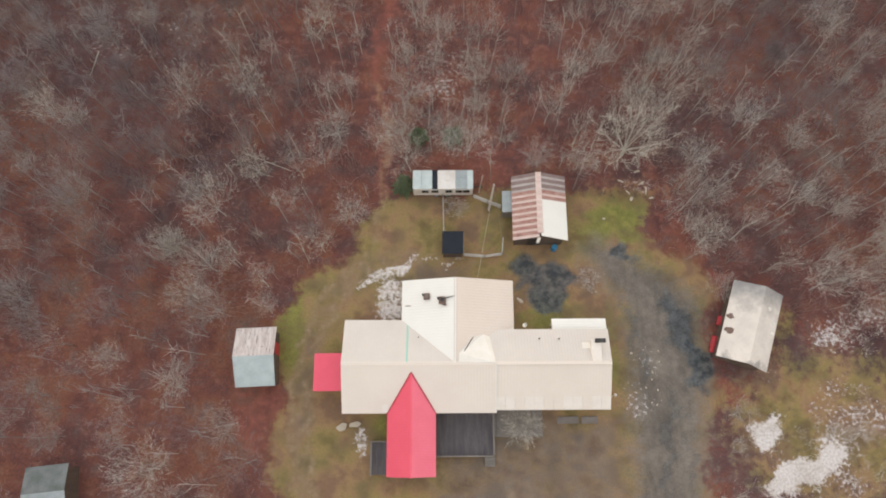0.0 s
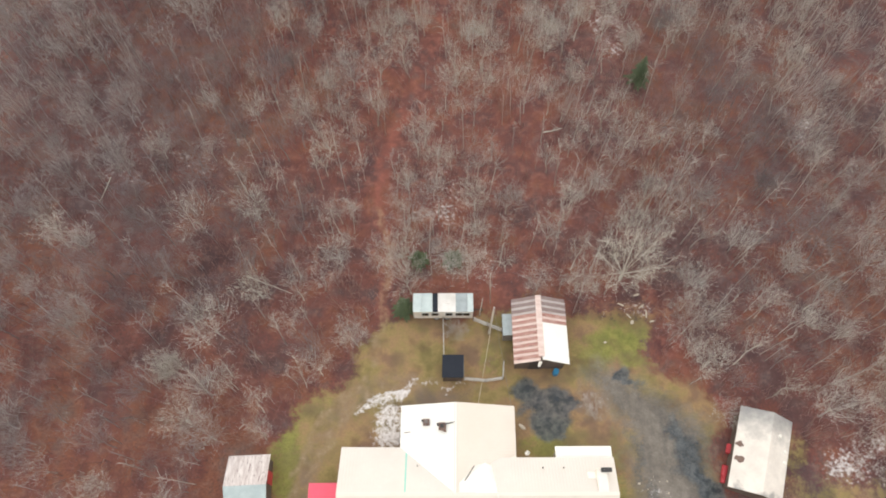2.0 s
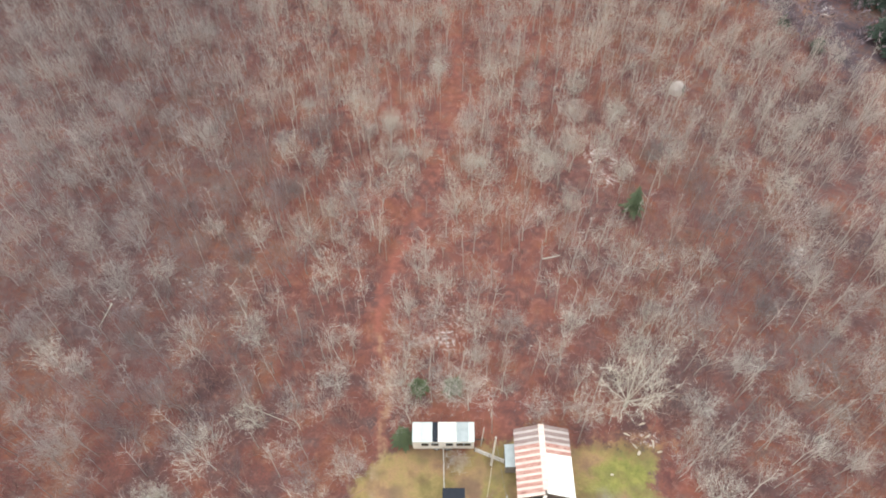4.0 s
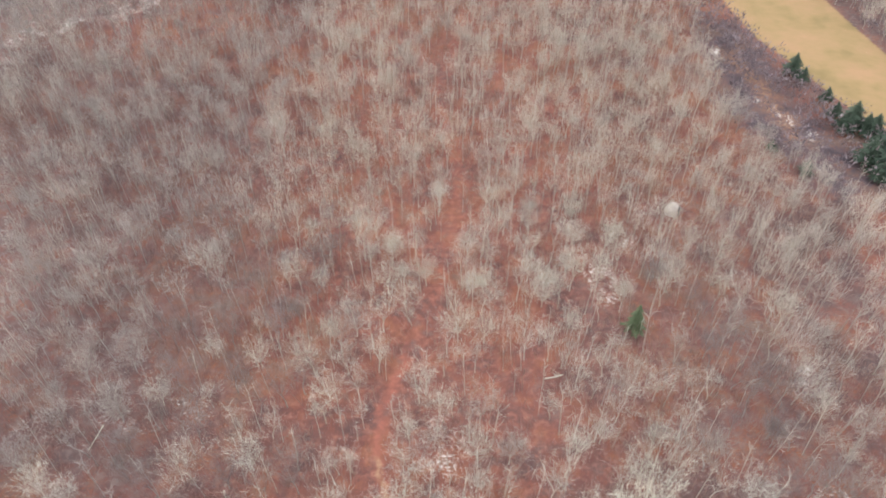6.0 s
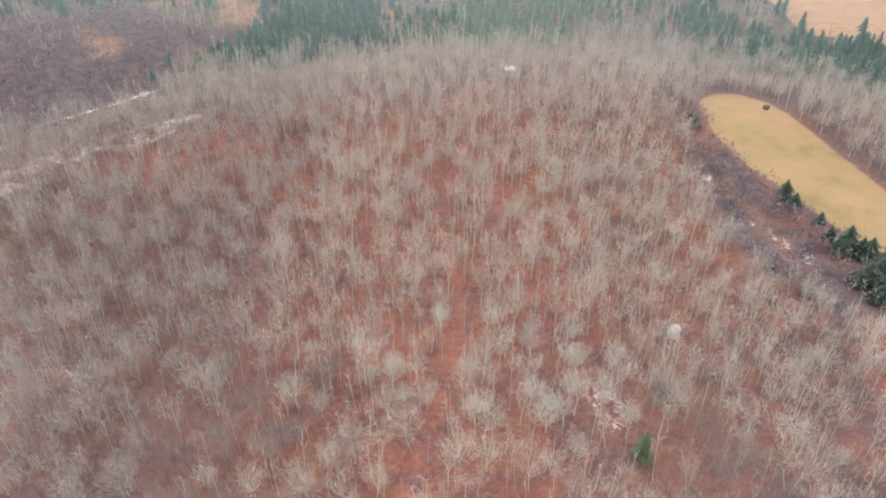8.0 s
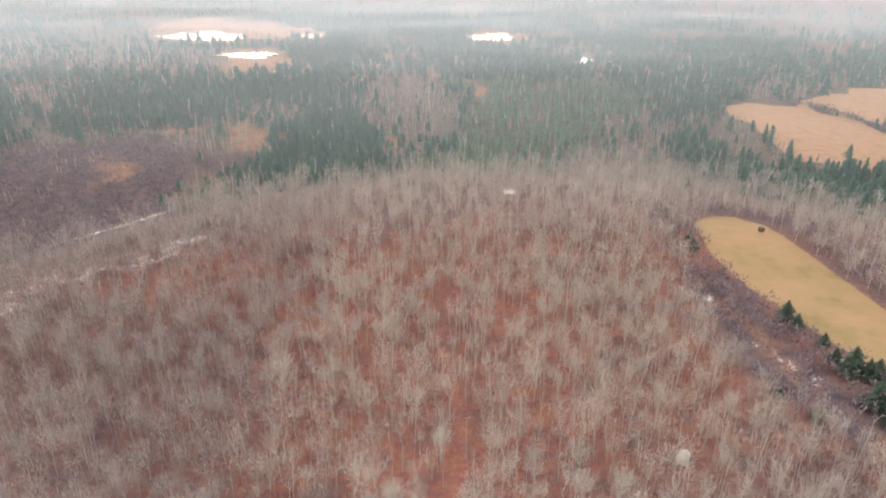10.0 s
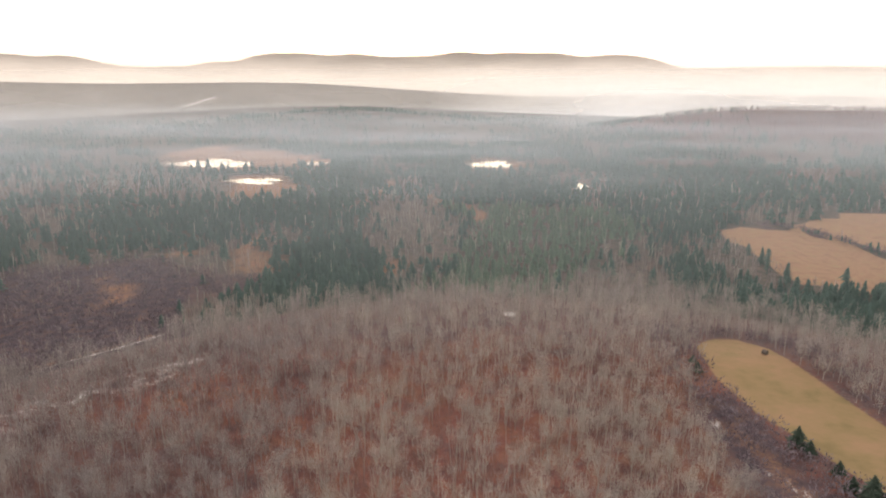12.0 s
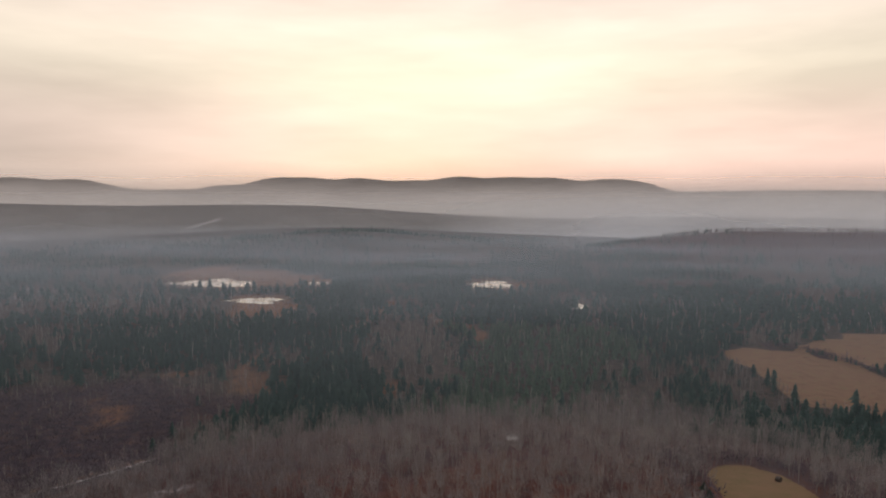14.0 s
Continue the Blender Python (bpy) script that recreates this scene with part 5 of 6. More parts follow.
WATER = water_material()
for px, py, rx, ry, turn in PONDS:
    rng = np.random.default_rng(int(px) + 999)
    bm = bmesh.new()
    ring = []
    for k in range(48):
        w = 2 * math.pi * k / 48
        q = 0.92 + 0.20 * math.sin(3 * w + px) + 0.15 * math.sin(7 * w + py) + 0.08 * math.sin(13 * w) + rng.uniform(-.07, .07)
        ring.append(Vector((rx * q * math.cos(w), ry * q * math.sin(w), 0)))
    top = [bm.verts.new(v) for v in ring]
    low = [bm.verts.new(v - Vector((0, 0, 3))) for v in ring]
    bm.faces.new(top)
    for k in range(48):
        bm.faces.new((top[k], low[k], low[(k + 1) % 48], top[(k + 1) % 48]))
    me = bpy.data.meshes.new("pond")
    bm.to_mesh(me)
    bm.free()
    me.materials.append(WATER)
    ob = tagged(new("pond", me), "marsh pond coloured pale for ice and reflected sky", "water", kind="structure")
    ob.matrix_basis = pose(px, py, float(height(px, py)) + 0.6, 0, 0, turn)

def haze_layer(z, near, far, mat, label):
    """A level see-through sheet in place of haze over the valley, gently waved, from near to far."""
    bm = bmesh.new()
    rows = []
    for j in range(25):
        y = near + (far - near) * (j / 24) ** 1.6
        rows.append([bm.verts.new((x * (0.25 + y / far) * 4000, y, z + 2.5 * math.sin(3 * x + y / 160.0))) for x in np.linspace(-1, 1, 25)])
    for a, b in zip(rows, rows[1:]):
        for k in range(24):
            bm.faces.new((a[k], a[k + 1], b[k + 1], b[k]))
    me = bpy.data.meshes.new("mist_bank")
    bm.to_mesh(me)
    bm.free()
    me.polygons.foreach_set("use_smooth", np.ones(len(me.polygons), bool))
    me.materials.append(mat)
    tagged(new("mist_bank", me), label, "mist", kind="stuff")


haze_layer(45, 60, 600, haze_sheet_material("high_haze", (0.86, 0.91, 0.98), (45, 260, 300, 590), 0.13, 0.008, 0.3, 0.0), "thin bluish sheet standing in for haze above the valley")
haze_layer(10, 120, 1500, haze_sheet_material("valley_haze", (0.84, 0.92, 1.0), (170, 520, 780, 1300), 0.28, 0.004, 0.5, 0.0, "Y", 1.0, 0.65), "pale sheet standing in for haze over the conifer valley")
# slanted sheets, each tinted and thinned to draw the haze of one distance
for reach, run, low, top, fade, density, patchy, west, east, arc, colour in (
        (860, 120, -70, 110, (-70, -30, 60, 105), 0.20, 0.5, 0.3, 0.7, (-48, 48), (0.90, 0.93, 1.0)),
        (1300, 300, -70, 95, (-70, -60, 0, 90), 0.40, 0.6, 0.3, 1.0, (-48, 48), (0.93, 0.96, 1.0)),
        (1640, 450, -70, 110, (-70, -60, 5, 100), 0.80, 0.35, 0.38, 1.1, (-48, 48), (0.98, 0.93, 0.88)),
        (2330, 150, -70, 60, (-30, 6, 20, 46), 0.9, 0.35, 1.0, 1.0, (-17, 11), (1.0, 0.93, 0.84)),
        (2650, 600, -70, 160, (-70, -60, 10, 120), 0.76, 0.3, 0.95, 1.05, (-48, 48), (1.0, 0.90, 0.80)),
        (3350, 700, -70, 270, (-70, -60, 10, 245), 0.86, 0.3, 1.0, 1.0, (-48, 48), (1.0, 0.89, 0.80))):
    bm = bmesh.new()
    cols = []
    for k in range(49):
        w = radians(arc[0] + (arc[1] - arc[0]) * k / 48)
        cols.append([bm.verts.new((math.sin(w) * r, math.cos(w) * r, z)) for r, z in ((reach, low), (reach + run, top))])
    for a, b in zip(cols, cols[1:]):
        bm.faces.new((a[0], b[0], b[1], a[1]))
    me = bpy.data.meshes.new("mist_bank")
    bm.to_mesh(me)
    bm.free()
    me.materials.append(haze_sheet_material("far_haze", colour, fade, density, 0.0022, patchy, 0.0 if run else 1.0, "Z", west, east))
    tagged(new("mist_bank", me), "pale tinted sheet standing in for haze before the far hills", "mist", kind="stuff")


# ---- buildings ----
def part(name, bm, mat, parent, label=""):
    me = bpy.data.meshes.new(name)
    bmesh.ops.recalc_face_normals(bm, faces=bm.faces)
    bm.to_mesh(me)
    bm.free()
    me.materials.append(mat)
    ob = new(name, me)
    ob.parent = parent
    return tagged(ob, label)


def box(bm, x0, x1, y0, y1, z0, z1, bevel=0.0):
    r = bmesh.ops.create_cube(bm, size=1.0, matrix=Matrix.Translation(((x0 + x1) / 2, (y0 + y1) / 2, (z0 + z1) / 2)) @ Matrix.Diagonal((x1 - x0, y1 - y0, z1 - z0, 1)))
    if bevel:
        bmesh.ops.bevel(bm, geom=list({e for v in r["verts"] for e in v.link_edges}), offset=bevel, segments=1, affect="EDGES")
    return bm


def box_bm(*a, **k):
    return box(bmesh.new(), *a, **k)


def slab(pts, thick, bm=None):
    """A flat sheet through these corners, that thick downwards."""
    bm = bm or bmesh.new()
    top = [bm.verts.new(p) for p in pts]
    low = [bm.verts.new((p[0], p[1], p[2] - thick)) for p in pts]
    bm.faces.new(top)
    bm.faces.new(low[::-1])
    for k in range(len(pts)):
        n = (k + 1) % len(pts)
        bm.faces.new((top[k], low[k], low[n], top[n]))
    return bm


def gable_body(x0, x1, y0, y1, z0, eave, ridge, axis="X", at=None):
    """Walls with gable ends; the ridge runs along the axis."""
    bm = bmesh.new()
    if axis == "X":
        c = (y0 + y1) / 2 if at is None else at
        prof = [(y0, z0), (y1, z0), (y1, eave), (c, ridge), (y0, eave)]
        ends = [[bm.verts.new((x, a, b)) for a, b in prof] for x in (x0, x1)]
    else:
        c = (x0 + x1) / 2 if at is None else at
        prof = [(x0, z0), (x1, z0), (x1, eave), (c, ridge), (x0, eave)]
        ends = [[bm.verts.new((a, y, b)) for a, b in prof] for y in (y0, y1)]
    bm.faces.new(ends[0])
    bm.faces.new(ends[1][::-1])
    for k in range(5):
        n = (k + 1) % 5
        bm.faces.new((ends[0][k], ends[0][n], ends[1][n], ends[1][k]))
    return bm


def rod(bm, a, b, r, sides=8, r2=None):
    a, b = Vector(a), Vector(b)
    m = Matrix.Translation((a + b) / 2) @ (b - a).to_track_quat("Z", "Y").to_matrix().to_4x4()
    bmesh.ops.create_cone(bm, cap_ends=True, segments=sides, radius1=r, radius2=r if r2 is None else r2, depth=(b - a).length, matrix=m)
    return bm


def rod_bm(*a, **k):
    return rod(bmesh.new(), *a, **k)


FIT = Matrix.Translation((0, 0.527, 0)) @ Matrix.Diagonal((0.99, 0.973, 1, 1))


def build_house():
    h = tagged(new("house"), "long cream metal-roofed house with a red-pink entrance gable", "house")
    h.matrix_basis = FIT
    T = 0.12
    yr, zr, sl = 11.47, 5.1, 0.42
    front = lambda y: zr - sl * abs(y - yr)
    # walls
    part("wall", gable_body(-9.1, 4.9, 7.35, 15.6, 0, front(7.35) - T - .02, zr - T - .02, "X", yr), SIDING, h)
    part("wall", gable_body(4.9, 15.5, 7.6, 14.6, 0, front(7.6) - T - .02, zr - T - .02, "X", yr), SIDING, h)
    part("wall", gable_body(-3.6, 6.6, 15.0, 19.5, 0, 2.94, 4.9, "Y", 1.2), SIDING, h)
    part("wall", gable_body(-4.85, -0.95, 1.5, 7.4, 0, 3.25, 4.55, "Y", -2.92), SIDING, h, "pale entrance wing wall")
    part("wall", box_bm(-12.15, -9.1, 9.4, 12.6, 0, 2.4), SIDING, h)
    part("wall", box_bm(10.9, 15.7, 14.6, 15.8, 0, 2.75), SIDING, h)
    # main roof, left run: front slope, and back slope with the rear gable's valley cut out of it
    L, R = -9.47, 4.97
    gs = 0.365
    yv = lambda x: yr + gs * (1.2 - x) / sl if x < 1.2 else yr + gs * (x - 1.2) / sl
    part("roof", slab([(L, 6.96, front(6.96)), (R, 6.96, front(6.96)), (R, yr, zr), (L, yr, zr)], T), CREAM_LIT, h, "cream metal front slope coloured lighter to look sunlit")
    part("roof", slab([(L, yr, zr), (1.2, yr, zr), (-3.97, yv(-3.97), front(yv(-3.97))), (L, 16.0, front(16.0))], T), CREAM_SHADED, h)
    part("roof", slab([(1.2, yr, zr), (R, yr, zr), (R, yv(R), front(yv(R)))], T), CREAM_SHADED, h)
    # right run
    z = lambda y: front(y) - 0.06
    part("roof", slab([(R, 8.45, z(8.45)), (15.78, 8.45, z(8.45)), (15.78, yr, z(yr)), (R, yr, z(yr))], T), CREAM_LIT, h)
    part("roof", slab([(R, yr, z(yr)), (15.78, yr, z(yr)), (15.92, 14.93, z(14.93)), (R, 14.93, z(14.93))], T), CREAM_SHADED, h)
    for k in range(12):
        a, b = R + 0.01 + k * 0.9, R + k * 0.9 + 0.9
        part("eave_panel", slab([(a, 7.22, z(7.22) + .03), (b - .004, 7.22, z(7.22) + .03), (b - .004, 8.45, z(8.45) + .03), (a, 8.45, z(8.45) + .03)], T), CREAM_LIT if k in (2, 5, 6, 9) else WHITE_STRIP, h,
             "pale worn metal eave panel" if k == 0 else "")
    # rear gable
    g = lambda x: zr + 0.02 - gs * abs(x - 1.2)
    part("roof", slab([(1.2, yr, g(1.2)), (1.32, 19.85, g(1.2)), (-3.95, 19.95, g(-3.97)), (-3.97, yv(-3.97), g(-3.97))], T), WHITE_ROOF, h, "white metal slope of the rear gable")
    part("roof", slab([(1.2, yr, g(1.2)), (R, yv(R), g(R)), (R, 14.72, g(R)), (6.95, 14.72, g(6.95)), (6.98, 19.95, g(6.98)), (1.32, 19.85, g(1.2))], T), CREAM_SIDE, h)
    part("roof_patch", slab([(1.5, yr + .05, g(1.5) + .03), (4.9, yr + .05, front(yr + .05) + .05), (4.9, 14.0, g(4.9) + .05), (3.9, 14.35, g(3.9) + .05), (2.9, 14.0, g(2.9) + .05), (1.5, 12.4, g(1.5) + .05)], .03),
         FLASHING, h, "white repair sheet in the roof valley")
    part("valley_flashing", slab([(4.55, 14.2, g(4.55) + .05), (6.9, 15.2, g(6.9) + .05), (6.9, 14.6, g(6.9) + .05), (4.6, 13.7, g(4.6) + .06)], .03), FLASHING, h)
    part("roof_seam", rod_bm((2.0, 12.6, g(2.0) + .1), (2.9, 14.0, g(2.9) + .1), .05), GREY_WOOD, h)
    for y, a, b in ((yr, L, R), (yr, R, 15.78)):
        part("ridge_cap", slab([(a, y - .16, zr - .02), (b, y - .16, zr - .02), (b, y + .16, zr - .02), (a, y + .16, zr - .02)], .04), CREAM_LIT, h)
    part("ridge_cap", slab([(1.04, yr + .2, zr - .01), (1.36, yr + .2, zr - .01), (1.46, 19.8, zr - .01), (1.14, 19.8, zr - .01)], .04), CREAM_SHADED, h)
    part("divider_flashing", slab([(4.9, 6.96, front(6.96) + .05), (5.04, 6.96, front(6.96) + .05), (5.04, yr, zr + .05), (4.9, yr, zr + .05)], .05), FLASHING, h)
    # entrance gable
    ps, pz, px = 0.68, 4.75, -2.93
    p = lambda x: pz - ps * abs(x - px)
    # the east slope takes the lighter pink
    for sgn, mat, lab in ((-1, PINK, "red-pink metal gable slope"), (1, PINK_LIGHT, "lighter pink metal gable slope")):
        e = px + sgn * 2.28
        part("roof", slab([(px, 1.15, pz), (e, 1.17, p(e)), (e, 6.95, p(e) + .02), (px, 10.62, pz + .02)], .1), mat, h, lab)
    part("ridge_cap", slab([(px - .1, 1.12, pz - .02), (px + .1, 1.12, pz - .02), (px + .1, 10.5, pz - .02), (px - .1, 10.5, pz - .02)], .04), PINK, h)
    for sgn in (-1, 1):
        e = px + sgn * 2.3
        a, b = Vector((e, 6.93, front(6.93) + .05)), Vector((px, 10.66, front(10.66) + .05))
        part("valley_trim", rod_bm(a, b, .055, 6), RED_PAINT, h)
    part("roof", slab([(-12.4, 9.13, 2.55), (-9.5, 9.13, 2.75), (-9.5, 12.8, 2.75), (-12.4, 12.8, 2.55)], .1), PINK, h, "flat red-pink metal annex roof")
    part("roof", slab([(10.65, 14.95, 3.05), (15.93, 14.95, 3.05), (15.93, 16.1, 2.85), (10.65, 16.1, 2.85)], .1), WHITE_ROOF, h, "white lean-to roof")
    # chimneys, vents and trims
    ch = part("chimney", box_bm(13.95, 14.9, 11.6, 13.7, 3.6, 5.0, bevel=.04), WHITE_STRIP, h, "pale boxed chimney")
    part("chimney_cap", box_bm(14.3, 15.3, 13.35, 13.75, 5.02, 5.2, bevel=.03), BLACK, ch)
    part("roof_patch", slab([(13.2, 13.5, z(13.5) + .03), (14.0, 13.5, z(13.5) + .03), (14.0, 12.9, z(12.9) + .03), (13.2, 12.9, z(12.9) + .03)], .03), FLASHING, h)
    for x, y, w in ((-1.5, 18.1, .30), (0.0, 17.6, .34)):
        v = part("roof_vent", box_bm(x - w, x + w, y - w, y + w, g(x) - .15, g(x) + .32, bevel=.05), RUST_PATCH, h, "rusty dark roof vent box")
        part("vent_cap", box_bm(x - w * .55, x + w * .45, y - w * .5, y + w * .6, g(x) + .32, g(x) + .40, bevel=.02), CONCRETE if x < -1 else BLACK, v)
        part("vent_pipe", rod_bm((x - w * 1.2, y + w * .5, g(x) - .1), (x - w * 1.2, y + w * .5, g(x) + .5), .09), BLACK, v)
    part("bent_pipe", rod_bm((.25, 17.75, g(.25) + .25), (1.15, 17.95, g(1.15) + .10), .07, 8, .03), BLACK, h, "thin bent black pipe")
    part("bent_pipe", rod_bm((-.1, 17.3, g(-.1) + .25), (.35, 17.1, g(.35) + .12), .10), RUST_PATCH, h)
    part("roof_crack", slab([(-3.6, 17.25, g(-3.6) + .03), (-3.0, 17.3, g(-3.0) + .03), (-3.0, 17.36, g(-3.0) + .03), (-3.6, 17.33, g(-3.6) + .03)], .02), RUST_PATCH, h)
    part("teal_strip", slab([(-3.42, yr + .1, front(yr + .1) + .03), (-3.28, yr + .1, front(yr + .1) + .03), (-3.28, 15.4, front(15.4) + .03), (-3.42, 15.4, front(15.4) + .03)], .03), TEAL, h, "teal strip on the roof")
    part("skylight", slab([(-5.65, 7.05, front(7.05) + .07), (-5.05, 7.05, front(7.05) + .07), (-5.05, 7.75, front(7.75) + .07), (-5.65, 7.75, front(7.75) + .07)], .07), FLASHING, h, "small white roof hatch")
    for x, y in ((-2.3, 14.1), (9.2, 13.9), (11.1, 13.9)):
        part("pipe", rod_bm((x, y, front(y) - .2), (x, y, front(y) + .35), .06), GREY_WOOD, h)
    return h


build_house()


def build_deck(x0, x1, y0, y1, z, mat, sides, label):
    """A raised deck on posts, with rails on the named sides."""
    d = tagged(new("deck"), label, "deck")
    d.matrix_basis = FIT
    n = max(4, int((x1 - x0) / 0.24))
    for k in range(n):
        a, b = x0 + (x1 - x0) * k / n, x0 + (x1 - x0) * (k + 1) / n
        part("plank", box_bm(a, b - .014, y0, y1, z - .06, z + .006 * (k % 3)), mat, d)
    part("skirt", box_bm(x0 + .1, x1 - .1, y0 + .1, y1 - .1, 0, z - .062), BOARD, d)
    ends = {"s": ((x0, y0), (x1, y0)), "e": ((x1, y0), (x1, y1)), "w": ((x0, y0), (x0, y1)), "n": ((x0, y1), (x1, y1))}
    for s in sides:
        (ax, ay), (bx, by) = ends[s]
        m = max(2, int(math.hypot(bx - ax, by - ay) / 1.3))
        for k in range(m + 1):
            x, y = ax + (bx - ax) * k / m, ay + (by - ay) * k / m
            part("post", box_bm(x - .045, x + .045, y - .045, y + .045, z, z + .95), GREY_WOOD, d)
        for zz in (z + .35, z + .95):
            w = .05
            part("rail", box_bm(min(ax, bx) - w, max(ax, bx) + w, min(ay, by) - w, max(ay, by) + w, zz, zz + .05), GREY_WOOD, d)
    return d


build_deck(-.62, 4.85, 3.0, 7.3, .75, DARK_DECK, "se", "dark grey deck with a pale railing beside the house")
build_deck(4.98, 9.7, 4.8, 7.5, .3, GREY_WOOD, "", "low weathered grey wooden deck beside the house")
build_deck(-6.85, -5.0, 1.3, 4.4, .55, DARK_DECK, "wn", "small dark porch deck with a railing")
steps = tagged(new("steps"), "weathered wooden steps down from the deck", "steps")
steps.matrix_basis = FIT
for k in range(3):
    part("step", box_bm(4.0 + .0, 5.0, 2.9 - .3 * (k + 1), 2.9 - .3 * k, 0, .56 - .18 * k, bevel=.02), GREY_WOOD, steps)


def build_trailer():
    t = tagged(new("travel_trailer"), "old white travel trailer with a patched grey-blue roof", "trailer")
    t.matrix_basis = pose(0.03, -0.55, 0)
    part("body", box_bm(-3.0, 3.2, 30.35, 32.35, .45, 2.42, bevel=.12), TRAILER_WHITE, t)
    for a, b, mat in ((-3.02, -2.1, TRAILER_TEAL), (-2.1, -1.0, TRAILER_TEAL), (-1.0, -.45, NAVY), (-.45, .6, TRAILER_WHITE), (.6, 1.4, TRAILER_WHITE), (1.4, 2.6, GREYBLUE), (2.6, 3.22, TRAILER_TEAL)):
        part("roof_panel", box_bm(a, b - .015, 30.32, 32.4, 2.42, 2.5, bevel=.02), mat, t)
    for x in (-1.75, -.75, .7, 1.75, 2.5):
        w = part("window", box_bm(x - .32, x + .32, 30.30, 30.36, 1.45, 2.05), GLASSY, t)
        part("window_frame", box_bm(x - .38, x + .38, 30.32, 30.37, 1.38, 2.12), GREYBLUE, w)
    for x in (-.6, .5):
        for y in (30.45, 32.2):
            wh = part("wheel", rod_bm((x, y - .09, .33), (x, y + .09, .33), .33, 16), BLACK, t)
            part("rim", rod_bm((x, y - .11, .33), (x, y - .095, .33), .17, 12), GREYBLUE, wh)
    part("drawbar", rod_bm((3.2, 31.35, .5), (4.3, 31.35, .45), .06), BLACK, t)
    part("jack", rod_bm((4.2, 31.35, 0), (4.2, 31.35, .7), .04), BLACK, t)
    part("roof_hatch", box_bm(.3, .8, 31.2, 31.7, 2.5, 2.6, bevel=.03), TRAILER_WHITE, t)


build_trailer()


def build_striped_shed():
    s = tagged(new("shed"), "shed roofed with rusty red and faded metal sheets", "shed")
    s.matrix_basis = pose(-0.25, -0.3, 0)
    x0, x1, y0, y1, xr, ze, zr = 7.35, 12.85, 24.45, 31.2, 9.95, 2.8, 4.0
    part("wall", gable_body(x0 + .3, x1 - .3, y0 + .35, y1 - .3, 0, ze - .02, zr - .16, "Y", xr), BOARD, s, "dark board walls")
    n = 11
    for k in range(n * 2):
        a, b = y0 + (y1 - y0) * k / (n * 2), y0 + (y1 - y0) * (k + 1) / (n * 2)
        mat = (GREY_SHEET if k > 15 else RUSTY) if k % 2 else (FADED if k < 16 else PALE_GREY)
        lift = .03 if k % 2 else 0
        part("roof_sheet", slab([(x0, a, ze + lift), (xr - .1, a, zr + lift), (xr - .1, b + .05, zr + lift), (x0, b + .05, ze + lift)], .05), mat, s)
        if k >= 13:
            part("roof_sheet", slab([(xr + .1, a, zr + lift), (x1, a, ze + lift), (x1, b + .05, ze + lift), (xr + .1, b + .05, zr + lift)], .05), mat, s)
    part("roof_sheet", slab([(xr + .1, y0 + .1, zr), (x1, y0 - .05, ze), (x1, y0 + (y1 - y0) * 13 / 22, ze), (xr + .1, y0 + (y1 - y0) * 13 / 22, zr)], .06), WHITE_ROOF, s, "clean white metal sheet")
    part("ridge_cap", slab([(xr - .28, y0 + .4, zr + .05), (xr + .3, y0 + .4, zr + .05), (xr + .3, y1 + .05, zr + .05), (xr - .28, y1 + .05, zr + .05)], .05), FADED, s, "pale ridge cap")
    part("barge_board", slab([(xr - .3, y0 - .1, zr), (xr + .05, y0 - .1, zr), (xr - .1, y0 - .5, zr - .5), (xr - .4, y0 - .5, zr - .5)], .05), FLASHING, s)
    part("door", box_bm(9.0, 10.3, y0 + .30, y0 + .36, 0, 2.1), BLACK, s, "dark doorway")
    lean = tagged(new("lean_to"), "small pale grey box shed beside the striped shed", "shed")
    lean.matrix_basis = pose(-0.2, -0.35, 0)
    part("body", box_bm(6.5, 7.5, 27.85, 29.95, 0, 1.9), GREY_WOOD, lean)
    part("roof", slab([(6.4, 27.75, 1.95), (7.6, 27.75, 2.15), (7.6, 30.05, 2.15), (6.4, 30.05, 1.95)], .06), GREYBLUE, lean, "pale grey-blue sheet roof")


build_striped_shed()


